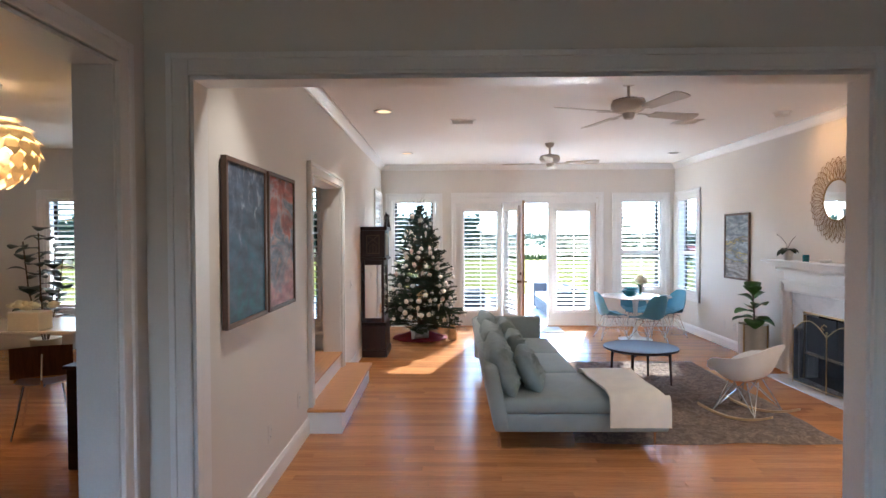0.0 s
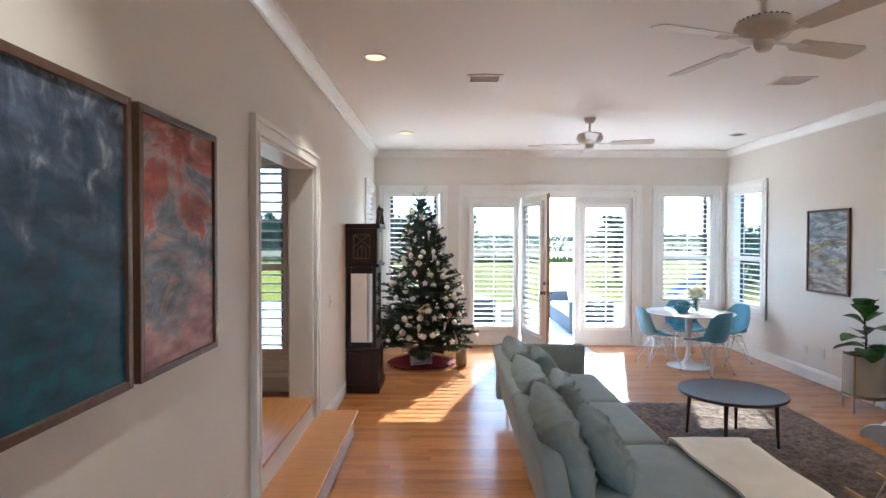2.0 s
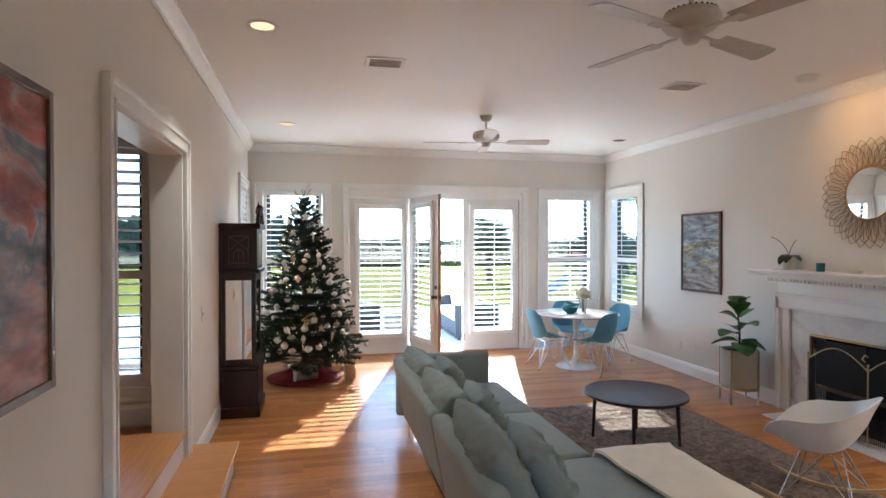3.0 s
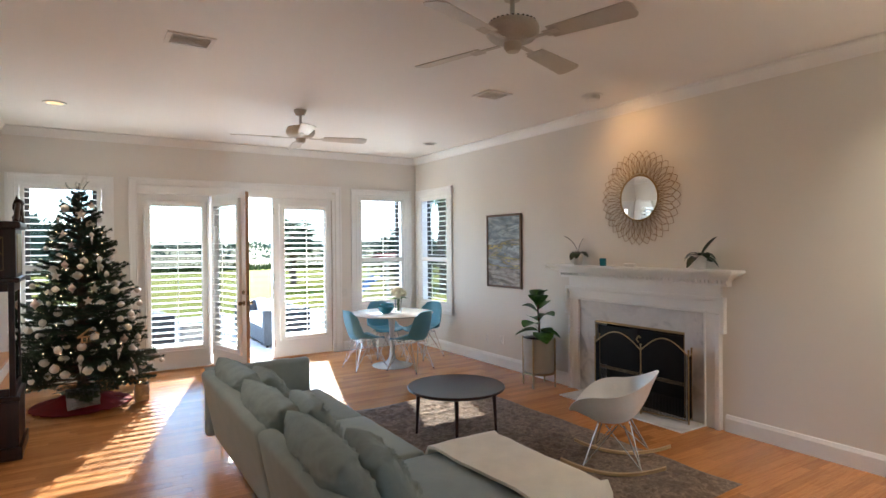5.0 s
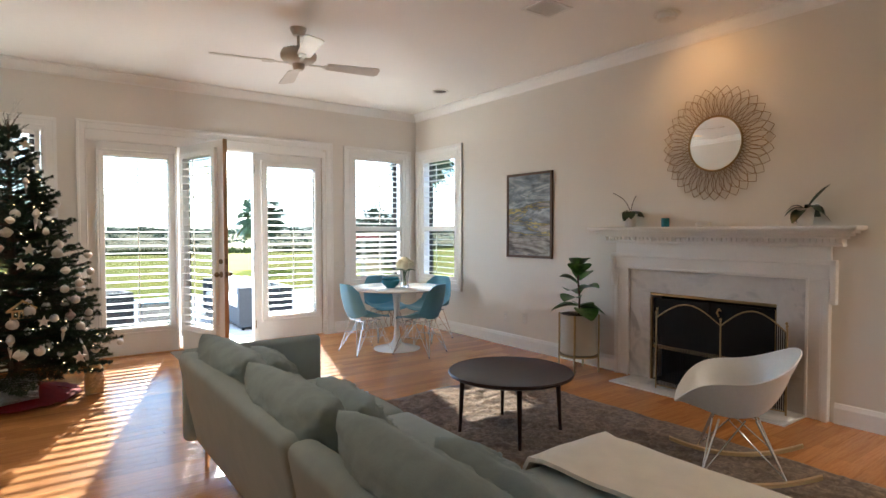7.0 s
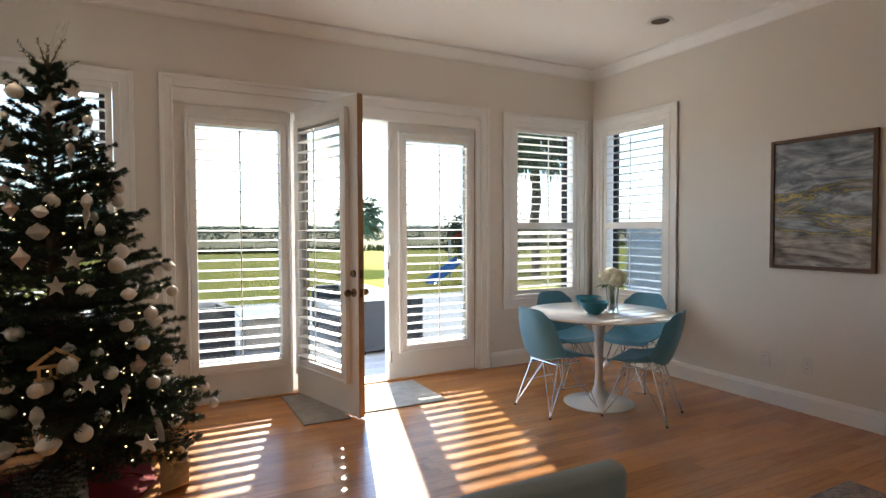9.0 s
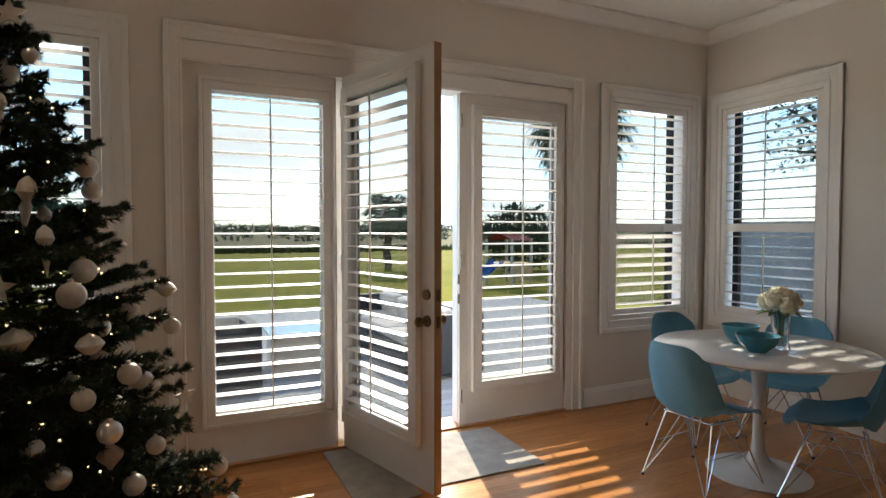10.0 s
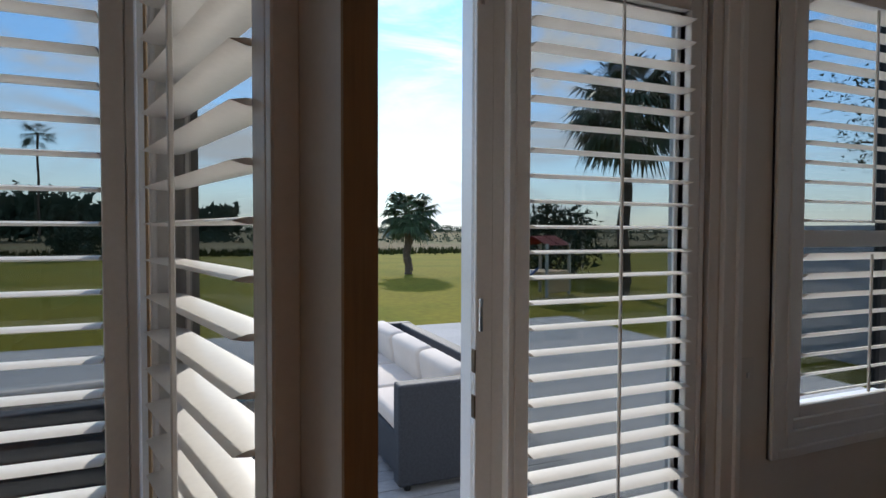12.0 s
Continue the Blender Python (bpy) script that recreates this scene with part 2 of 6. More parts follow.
REED = mat("reeds", (0.045, 0.052, 0.016), 0.95, vary=0.35, scale=2, fine=10, bump=0.0, per=0.35, island=True, spec=0.05)
SIDING = mat("siding", (0.30, 0.31, 0.33), 0.7, vary=0.06, scale=2, fine=60)


# ---------------------------------------------------------------- mesh helpers
def box(bm, x0, x1, y0, y1, z0, z1, m=None, bevel=0.0, seg=2):
    c = Matrix.Translation(((x0 + x1) / 2, (y0 + y1) / 2, (z0 + z1) / 2)) @ Matrix.Diagonal((x1 - x0, y1 - y0, z1 - z0, 1))
    made = bmesh.ops.create_cube(bm, size=1.0, matrix=(m or Matrix()) @ c)["verts"]
    if bevel:
        edges = list({e for v in made for e in v.link_edges})
        bmesh.ops.bevel(bm, geom=edges, offset=bevel, segments=seg, affect="EDGES", profile=0.5)
    return bm


def rod(bm, a, b, r0, r1=None, n=8):
    a, b = Vector(a), Vector(b)
    m = Matrix.Translation((a + b) / 2) @ (b - a).to_track_quat("Z", "Y").to_matrix().to_4x4()
    bmesh.ops.create_cone(bm, cap_ends=True, segments=n, radius1=r0, radius2=r0 if r1 is None else r1, depth=(b - a).length, matrix=m)
    return bm


def bent(bm, points, r, n=6):
    for a, b in zip(points, points[1:]):
        rod(bm, a, b, r, r, n)
    return bm


def ball(bm, c, r, u=12, v=8, squash=1.0):
    bmesh.ops.create_uvsphere(bm, u_segments=u, v_segments=v, radius=r, matrix=Matrix.Translation(c) @ Matrix.Diagonal((1, 1, squash, 1)))
    return bm


def lathe(bm, profile, n=32, c=(0, 0, 0)):
    rings = []
    for r, z in profile:
        rings.append([bm.verts.new((c[0] + r * math.cos(2 * math.pi * i / n), c[1] + r * math.sin(2 * math.pi * i / n), c[2] + z)) for i in range(n)])
    for a, b in zip(rings, rings[1:]):
        for i in range(n):
            bm.faces.new((a[i], a[(i + 1) % n], b[(i + 1) % n], b[i]))
    bm.faces.new(rings[0][::-1])
    bm.faces.new(rings[-1])
    return bm


def sweep_x(bm, profile, x0, x1, m=None):
    """A moulding: a profile of (y, z) drawn out along x."""
    m = m or Matrix()
    a = [bm.verts.new(m @ Vector((x0, y, z))) for y, z in profile]
    b = [bm.verts.new(m @ Vector((x1, y, z))) for y, z in profile]
    for i in range(len(profile)):
        j = (i + 1) % len(profile)
        bm.faces.new((a[i], a[j], b[j], b[i]))
    bm.faces.new(a[::-1])
    bm.faces.new(b)
    return bm


def sheet(bm, rows):
    vs = [[bm.verts.new(p) for p in row] for row in rows]
    for a, b in zip(vs, vs[1:]):
        for i in range(len(a) - 1):
            bm.faces.new((a[i], a[i + 1], b[i + 1], b[i]))
    return bm


def mesh_of(name, bm, material, smooth=None):
    bmesh.ops.recalc_face_normals(bm, faces=bm.faces)
    me = bpy.data.meshes.new(name)
    bm.to_mesh(me)
    bm.free()
    me.materials.append(material)
    if smooth is not None:
        me.polygons.foreach_set("use_smooth", [True] * len(me.polygons))
        me.set_sharp_from_angle(angle=radians(smooth))
    return me


def part(name, bm, material, parent=None, label="", smooth=None, kind="", m=None):
    ob = new(name, mesh_of(name, bm, material, smooth))
    if parent is not None:
        ob.parent = parent
    if m is not None:
        ob.matrix_basis = m
    return tagged(ob, label, kind=kind)


def thing(name, label, category, m=None, group="", kind=""):
    ob = new(name)
    ob.empty_display_size = 0.1
    ob.matrix_basis = m or Matrix()
    return tagged(ob, label, category, group, kind)


def B():
    return bmesh.new()


# ---------------------------------------------------------------- structure
CEILING = 3.12
XR, YB = 4.40, 10.89
LEFT = pose(-1.105, 2.80, 0, 0, 0, 0.92)          # left wall: local x into the room, y along it


def wall_run(name, label, m, length, height, thick, holes, material=WALL):
    """A wall along local x from 0 to length, standing on local y 0..thick, with holes (x0, x1, z0, z1) cut through."""
    bm = B()
    xs = sorted({0, length, *[h[0] for h in holes], *[h[1] for h in holes]})
    zs = sorted({0, height, *[h[2] for h in holes], *[h[3] for h in holes]})
    for x0, x1 in zip(xs, xs[1:]):
        run = None
        for z0, z1 in zip(zs, zs[1:]):
            open_here = any(h[0] <= x0 and x1 <= h[1] and h[2] <= z0 and z1 <= h[3] for h in holes)
            if open_here:
                if run:
                    box(bm, x0, x1, 0, thick, *run, m=m)
                run = None
            else:
                run = (run[0] if run else z0, z1)
        if run:
            box(bm, x0, x1, 0, thick, *run, m=m)
    bmesh.ops.remove_doubles(bm, verts=bm.verts, dist=0.0005)
    ob = part(name, bm, material, None, label, kind="structure")
    return tagged(ob, category="wall")


NORTH = pose(-1.40, YB, 0)                          # local y outwards
EAST = pose(XR, YB + 0.18, 0, 0, 0, -90)            # local x runs south, y outwards
wall_run("wall_north", "warm grey painted wall with french doors", NORTH, 5.8, CEILING, 0.18,
         [(1.60, 4.34, 0.0, 2.46), (4.70, 5.64, 0.68, 2.46), (0.32, 1.26, 0.68, 2.46)])
wall_run("wall_east", "warm grey painted wall with fireplace", EAST, 8.45, CEILING, 0.18,
         [(0.31, 1.24, 0.68, 2.46), (4.18, 5.29, 0.0, 0.82)])
wall_run("wall_west", "warm grey painted wall with cased opening", LEFT @ pose(0, 8.3, 0, 0, 0, -90) @ pose(0, 0, 0, 0, 0, 180) @ pose(-8.3, 0, 0),
         8.3, CEILING, 0.19, [(2.24, 3.70, 0.0, 2.31), (7.02, 7.95, 0.68, 2.46)])
wall_run("wall_south", "warm grey painted wall around wide opening", pose(-1.5, 2.66, 0), 6.08, CEILING, 0.14, [(0.40, 3.60, 0.0, 2.50)])
wall_run("wall_hall_west", "warm grey hall wall with cased opening", pose(-1.32, -2.6, 0, 0, 0, 90), 5.26, CEILING, 0.17, [(2.9, 5.02, 0.0, 2.50)])
wall_run("wall_hall_east", "plain painted hall wall", pose(3.2, -2.6, 0, 0, 0, 90), 5.26, CEILING, 0.1, [])
# opening behind the camera, added to let sky light fill the hall
wall_run("wall_hall_south", "plain painted hall wall with an unseen opening added for fill daylight", pose(-7.1, -2.7, 0), 10.4, CEILING, 0.1, [(6.2, 7.05, 0.0, 2.05)])
wall_run("wall_dining_north", "dining room wall with shuttered window", pose(-7.1, 8.65, 0), 4.45, CEILING, 0.18, [(0.9, 2.2, 0.62, 2.40)])
wall_run("wall_dining_west", "plain dining room wall", pose(-7.0, -2.6, 0, 0, 0, 90), 11.3, CEILING, 0.1, [])
wall_run("wall_dining_east", "plain dining room wall", pose(-2.65, 4.5, 0, 0, 0, 90), 4.2, CEILING, 0.1, [])
wall_run("wall_dining_corner", "plain dining room wall", pose(-2.75, 4.45, 0), 1.43, CEILING, 0.1, [])
wall_run("wall_landing_north", "landing wall with shuttered window", pose(-2.65, 6.72, 0), 1.37, CEILING, 0.15, [(0.57, 1.21, 0.72, 2.42)])

bm = B()
box(bm, -7.1, 4.6, -2.7, 11.07, CEILING, CEILING + 0.12)
tagged(part("ceiling", bm, CEIL, None, "smooth white painted ceiling", kind="structure"), category="ceiling")
bm = B()
box(bm, -7.1, 4.58, -2.7, YB + 0.18, -0.2, -0.014)
tagged(part("subfloor", bm, GROOVE, None, "dark base under the oak strip floor", kind="structure"), category="floor")


def moulding(name, label, profile, runs):
    bm = B()
    for m, length in runs:
        sweep_x(bm, profile, 0, length, m)
    return tagged(part(name, bm, TRIM, None, label, kind="structure", smooth=20), category="trim")


# profiles: y into the room, z up
CROWN = [(0, 3.119), (0, 3.02), (0.012, 3.012), (0.02, 3.03), (0.05, 3.055), (0.075, 3.095), (0.09, 3.10), (0.09, 3.119)]
BASE = [(0, 0.0), (0.018, 0.0), (0.018, 0.115), (0.012, 0.13), (0.008, 0.145), (0, 0.15)]
SHOE = [(0, 0), (0.034, 0), (0.030, 0.014), (0.018, 0.02), (0, 0.02)]
RIGHT = pose(XR, 2.80, 0, 0, 0, 90)              # runs north, y into the room
BACK = pose(XR, YB, 0, 0, 0, 180)                # runs west, y into the room
LEFTR = LEFT @ pose(0, 8.15, 0, 0, 0, -90)       # runs south, y into the room
SOUTH = pose(-1.1, 2.80, 0)
moulding("crown_moulding", "white painted crown moulding", CROWN, [(RIGHT, 8.09), (BACK, 5.66), (LEFTR, 8.15), (SOUTH, 5.5)])
moulding("baseboard", "white painted baseboard", BASE,
         [(RIGHT, 2.58), (RIGHT @ pose(4.47, 0, 0), 3.62), (BACK, 1.34), (BACK @ pose(4.31, 0, 0), 1.34), (LEFTR, 4.32), (LEFTR @ pose(6.01, 0, 0), 2.12),
          (SOUTH @ pose(3.32, 0, 0), 2.18), (pose(-3.0, 6.72, 0.405, 0, 0, 180) @ pose(-1.66, 0, 0), 1.32)])


def casing(name, label, m, x0, x1, z0, z1, width=0.095, deep=0.026, bottom=False, lip=0.0):
    """Moulded trim round an opening: local x along the wall, local -y into the room."""
    bm = B()
    w = width
    for d, a, b in ((deep * 0.62, 0.0, 1.0), (deep, 0.72, 1.0), (deep * 0.85, 0.0, 0.16)):
        i, o = a * w, b * w
        zl = z0 - o if bottom else z0
        box(bm, x0 - o, x0 - i, -d, 0, zl, z1 + o, m, 0.003, 1)
        box(bm, x1 + i, x1 + o, -d, 0, zl, z1 + o, m, 0.003, 1)
        box(bm, x0 - i, x1 + i, -d, 0, z1 + i, z1 + o, m, 0.003, 1)
        if bottom:
            box(bm, x0 - i, x1 + i, -d, 0, z0 - o, z0 - i, m, 0.003, 1)
    return tagged(part(name, bm, TRIM, None, label, kind="structure"), category="trim")


def jamb(name, m, x0, x1, z1, y0, y1, t=0.018, z0=0.0):
    bm = B()
    box(bm, x0 - 0.001, x0 + t, y0, y1, z0, z1 + 0.001, m)
    box(bm, x1 - t, x1 + 0.001, y0, y1, z0, z1 + 0.001, m)
    box(bm, x0 + t, x1 - t, y0, y1, z1 - t, z1 + 0.001, m)
    return tagged(part(name, bm, TRIM, None, "white painted jamb lining", kind="structure"), category="trim")


casing("trim", "white moulded casing round the wide opening", pose(0, 2.66, 0), -1.10, 2.10, 0, 2.50, 0.105, 0.03)
casing("trim", "white moulded casing round the wide opening", pose(0, 2.80, 0, 0, 0, 180), -2.10, 1.16, 0, 2.50, 0.10, 0.03)
jamb("jamb", pose(0, 0, 0), -1.10, 2.10, 2.50, 2.655, 2.805)
HALLW = pose(-1.32, -2.6, 0, 0, 0, 90)
casing("trim", "white moulded casing of the dining room opening", HALLW, 2.9, 5.02, 0, 2.50, 0.105, 0.03)
jamb("jamb", HALLW, 2.9, 5.02, 2.50, -0.005, 0.175)
LW = LEFT @ pose(0, 0, 0, 0, 0, 90)              # local x along the wall (north), local y outwards
casing("trim", "white moulded casing of the stepped opening", LW, 2.24, 3.70, 0, 2.31, 0.10, 0.042)
jamb("jamb", LW, 2.24, 3.70, 2.31, -0.005, 0.195, z0=0.385)

# landing floor and the two steps up to it
bm = B()
box(bm, -2.65, -1.36, 4.5, 6.72, 0.0, 0.385)
tagged(part("floor_landing", bm, OAKSTEP, None, "raised oak landing floor", kind="structure"), category="floor")
bm = B()
box(bm, 2.24, 3.70, 0.028, 0.20, 0.0, 0.385, LW)
box(bm, 2.14, 3.86, 0.0, 0.028, 0.0, 0.375, LW)
tagged(part("riser", bm, TRIM, None, "white painted riser below the landing", kind="structure"), category="riser")
bm = B()
box(bm, 2.24, 3.70, -0.022, 0.34, 0.385, 0.407, LW, 0.004)
tagged(part("landing_nosing", bm, OAKSTEP, None, "oak nosing at the landing edge", kind="structure"), category="floor")
step = thing("step", "low oak step with white painted riser below the opening", "step", LW)
bm = B()
box(bm, 2.11, 3.92, -0.30, 0.0, 0.0, 0.195)
part("riser", bm, TRIM, step, "white painted riser")
bm = B()
box(bm, 2.08, 3.95, -0.335, 0.0, 0.195, 0.222, None, 0.006)
part("tread", bm, OAKSTEP, step, "oak tread")


# ---------------------------------------------------------------- shutters, windows, doors
def slat_mesh(width, deep=0.087, thick=0.011):
    prof = [(-deep / 2, 0), (-deep / 4, thick * 0.45), (0, thick / 2), (deep / 4, thick * 0.45), (deep / 2, 0), (deep / 4, -thick * 0.45), (0, -thick / 2), (-deep / 4, -thick * 0.45)]
    return mesh_of("slat", sweep_x(B(), prof, -width / 2, width / 2), SHUT, 40)


def shutter(parent, x0, x1, z0, z1, y, tiers, stile=0.045, deep=0.030, tilt=0.0, low_tilt=None):
    """Plantation shutter panels in the opening x0..x1, z0..z1; y is the louvre line. tiers: (z0, z1) of the louvred fields."""
    bm = B()
    box(bm, x0 - stile, x0, y - deep / 2, y + deep / 2, z0 - stile, z1 + stile, None, 0.003, 1)
    box(bm, x1, x1 + stile, y - deep / 2, y + deep / 2, z0 - stile, z1 + stile, None, 0.003, 1)
    edges = [z0 - stile] + [z for t in tiers for z in t] + [z1 + stile]
    for a, b in zip(edges[::2], edges[1::2]):
        box(bm, x0, x1, y - deep / 2, y + deep / 2, a, b, None, 0.002, 1)
    frame_ob = part("shutter_frame", bm, SHUT, parent, "white shutter stiles and rails")
    me = slat_mesh(x1 - x0 - 0.004)
    for k, (a, b) in enumerate(tiers):
        lean = low_tilt if k == 0 and low_tilt is not None else tilt
        n = max(3, round((b - a) / 0.0795))
        for i in range(n):
            s = new("slat", me)
            s.parent = frame_ob
            s.matrix_basis = pose((x0 + x1) / 2, y, a + (i + 0.5) * (b - a) / n, lean)
        bm = B()
        box(bm, (x0 + x1) / 2 - 0.005, (x0 + x1) / 2 + 0.005, y - 0.055, y - 0.045, a + 0.03, b - 0.03, None, 0.002, 1)
        part("tilt_rod", bm, SHUT, frame_ob)
    return frame_ob


def ring(bm, x0, x1, z0, z1, w, y0, y1, bevel=0.0):
    box(bm, x0 - w, x0, y0, y1, z0 - w, z1 + w, None, bevel, 1)
    box(bm, x1, x1 + w, y0, y1, z0 - w, z1 + w, None, bevel, 1)
    box(bm, x0, x1, y0, y1, z0 - w, z0, None, bevel, 1)
    box(bm, x0, x1, y0, y1, z1, z1 + w, None, bevel, 1)
    return bm


def pane(parent, x0, x1, y, z0, z1):
    bm = B()
    box(bm, x0, x1, y - 0.002, y + 0.002, z0, z1)
    ob = part("pane", bm, PANE, parent, "grey-tinted window glass")
    # no shadow, so lamps and sun pass without the tint
    ob.visible_shadow = False
    return ob


def shuttered_window(name, label, m, x0, x1, z0, z1, rail=(1.394, 1.462), tilt=0.0, low_tilt=None):
    """Local x along the wall, y outwards from the room face; x0..z1 is the louvred field."""
    w = thing(name, label, "window", m, kind="structure")
    bm = B()
    for d, a, b in ((0.016, 0.085, 0.185), (0.028, 0.150, 0.185), (0.022, 0.085, 0.10)):
        ring(bm, x0 - a, x1 + a, z0 - a, z1 + a, b - a, -d, 0.0, 0.003)
    part("window_casing", bm, TRIM, w, "white moulded casing")
    bm = B()
    ring(bm, x0 - 0.048, x1 + 0.048, z0 - 0.048, z1 + 0.048, 0.045, -0.012, 0.17, 0.002)
    part("window_frame", bm, TRIM, w)
    shutter(w, x0, x1, z0, z1, 0.012, [(z0, rail[0]), (rail[1], z1)], tilt=tilt, low_tilt=low_tilt)
    bm = B()
    for xa in (x0 - 0.01, x1 - 0.045):
        box(bm, xa, xa + 0.055, 0.105, 0.140, z0 - 0.03, z1 + 0.03)
    part("sash_stile", bm, BRONZE, w, "dark bronze window sash", kind="stuff")
    bm = B()
    box(bm, x0 + 0.045, x1 - 0.045, 0.105, 0.140, rail[0] + 0.01, rail[1] - 0.005)
    part("sash_rail", bm, BRONZE, w, "dark bronze window sash")
    pane(w, x0, x1, 0.122, z0, z1)
    return w


WN = pose(0, YB, 0)
shuttered_window("window_1", "white double-hung window with open plantation shutters", WN, 3.392, 4.116, 0.764, 2.386, low_tilt=-24)
shuttered_window("window_2", "white window with plantation shutters behind the fir tree", WN, -0.98, -0.24, 0.764, 2.386)
shuttered_window("window_3", "white corner window with open plantation shutters", pose(XR, YB, 0, 0, 0, -90), 0.212, 0.955, 0.764, 2.386)
shuttered_window("window_4", "white window with plantation shutters beside the clock", LW, 7.11, 7.86, 0.764, 2.386, tilt=-35)
shuttered_window("window_5", "white landing window with plantation shutters", pose(-3.1, 6.72, 0), 1.06, 1.62, 0.76, 2.32, rail=(1.44, 1.50), tilt=-12)
shuttered_window("window_6", "white dining room window with plantation shutters", pose(-7.1, 8.65, 0), 0.98, 2.1, 0.70, 2.30, rail=(1.25, 1.31), tilt=-18)


def door_leaf(name, label, m, knob, gx0, gx1, W=0.90):
    """A glazed leaf, hinge at local x 0, 0.9 wide, room face at y 0; louvres on the room side."""
    d = thing(name, label, "door", m, kind="structure")
    H, gz0, gz1 = 2.375, 0.318, 2.221
    bm = B()
    ring(bm, gx0 - 0.01, gx1 + 0.01, gz0 - 0.01, gz1 + 0.01, 0.0, 0.03, 0.075)
    box(bm, 0.002, gx0 - 0.01, 0.03, 0.075, 0.012, H)
    box(bm, gx1 + 0.01, W - 0.006, 0.03, 0.075, 0.012, H)
    box(bm, gx0 - 0.01, gx1 + 0.01, 0.03, 0.075, 0.012, gz0 - 0.01)
    box(bm, gx0 - 0.01, gx1 + 0.01, 0.03, 0.075, gz1 + 0.01, H)
    part("door_panel", bm, TRIM, d, "white painted stiles and rails")
    bm = B()
    box(bm, W - 0.006, W, 0.030, 0.075, 0.012, H)
    part("door_edge", bm, BARE, d, "bare wood closing edge")
    bm = B()
    ring(bm, gx0 - 0.052, gx1 + 0.052, gz0 - 0.052, gz1 + 0.052, 0.022, -0.008, 0.03, 0.003)
    part("shutter_surround", bm, SHUT, d)
    shutter(d, gx0, gx1, gz0, gz1, 0.008, [(gz0, gz1)], stile=0.05)
    pane(d, gx0 - 0.01, gx1 + 0.01, 0.062, gz0 - 0.01, gz1 + 0.01)
    bm = B()
    ring(bm, gx0 + 0.006, gx1 - 0.006, gz0 + 0.006, gz1 - 0.006, 0.02, 0.052, 0.08)
    part("glazing_bead", bm, TRIM, d)
    if knob:
        kx, kz = W - 0.062, 0.93
        for side, y0 in ((-1, 0.03), (1, 0.075)):
            bm = B()
            rod(bm, (kx, y0, kz), (kx, y0 + side * 0.008, kz), 0.032, 0.030, 20)
            rod(bm, (kx, y0, kz), (kx, y0 + side * 0.045, kz), 0.010, 0.010, 12)
            ball(bm, (kx, y0 + side * 0.055, kz), 0.027, 16, 10)
            part("door_knob", bm, KNOB, d, "aged bronze knob", smooth=40)
            bm = B()
            rod(bm, (kx, y0, kz + 0.14), (kx, y0 + side * 0.014, kz + 0.14), 0.028, 0.026, 20)
            part("deadbolt", bm, KNOB, d, "aged bronze deadbolt", smooth=40)
        for z in (0.93, 1.07):
            bm = B()
            box(bm, W - 0.0005, W + 0.0015, 0.040, 0.065, z - 0.03, z + 0.03)
            part("latch_plate", bm, KNOB, d)
    for z in (0.22, 1.2, 2.18):
        bm = B()
        rod(bm, (-0.004, 0.024, z - 0.05), (-0.004, 0.024, z + 0.05), 0.008, 0.008, 10)
        part("hinge", bm, CHROME, d)
    return d


door_leaf("door_1", "white fixed french door leaf with plantation shutter", pose(0.195, YB - 0.005, 0), False, 0.165, 0.807)
door_leaf("door_2", "white french door leaf standing open into the room", pose(1.10, YB - 0.005, 0, 0, 0, -74.6), True, 0.120, 0.735, 0.925)
door_leaf("door_3", "white fixed french door leaf with plantation shutter", pose(1.995, YB - 0.005, 0), False, 0.149, 0.787)

doorway = thing("door_frame", "white moulded frame round the french doors", "door frame", WN, kind="structure")
bm = B()
for d, a, b in ((0.016, 0.0, 0.095), (0.028, 0.066, 0.095), (0.022, 0.0, 0.014)):
    box(bm, 0.205 - b, 0.205 - a, -d, 0, 0, 2.49 + b, None, 0.003, 1)
    box(bm, 2.945 + a, 2.945 + b, -d, 0, 0, 2.49 + b, None, 0.003, 1)
    box(bm, 0.205 - a, 2.945 + a, -d, 0, 2.49 + a, 2.49 + b, None, 0.003, 1)
part("door_casing", bm, TRIM, doorway)
bm = B()
box(bm, 0.10, 0.193, 0.001, 0.18, 0, 2.46)
box(bm, 2.897, 2.99, 0.001, 0.18, 0, 2.46)
box(bm, 0.193, 2.897, 0.001, 0.18, 2.378, 2.489)
box(bm, 0.193, 2.897, -0.010, 0.0, 2.385, 2.489, None, 0.002, 1)
part("head_jamb", bm, TRIM, doorway)
bm = B()
box(bm, 1.083, 1.165, 0.082, 0.15, 0, 2.378)
box(bm, 1.985, 2.003, 0.074, 0.15, 0, 2.378)
part("mullion", bm, TRIM, doorway)
bm = B()
box(bm, 1.972, 2.03, 0.016, 0.028, 0.0, 2.37, None, 0.003, 1)
part("astragal", bm, TRIM, doorway)
for z in (0.92, 1.06):
    bm = B()
    box(bm, 1.968, 1.972, 0.012, 0.034, z - 0.035, z + 0.035)
    part("strike_plate", bm, KNOB, doorway, "dark brass strike plate")
bm = B()
box(bm, 0.19, 2.90, -0.01, 0.22, 0.0, 0.012, None, 0.003, 1)
part("threshold", bm, OAKSTEP, doorway, "oak threshold")

# ---------------------------------------------------------------- fireplace
fire = thing("fireplace", "white painted fireplace mantel with grey-veined marble surround", "fireplace", pose(XR, 6.335, 0, 0, 0, 90))
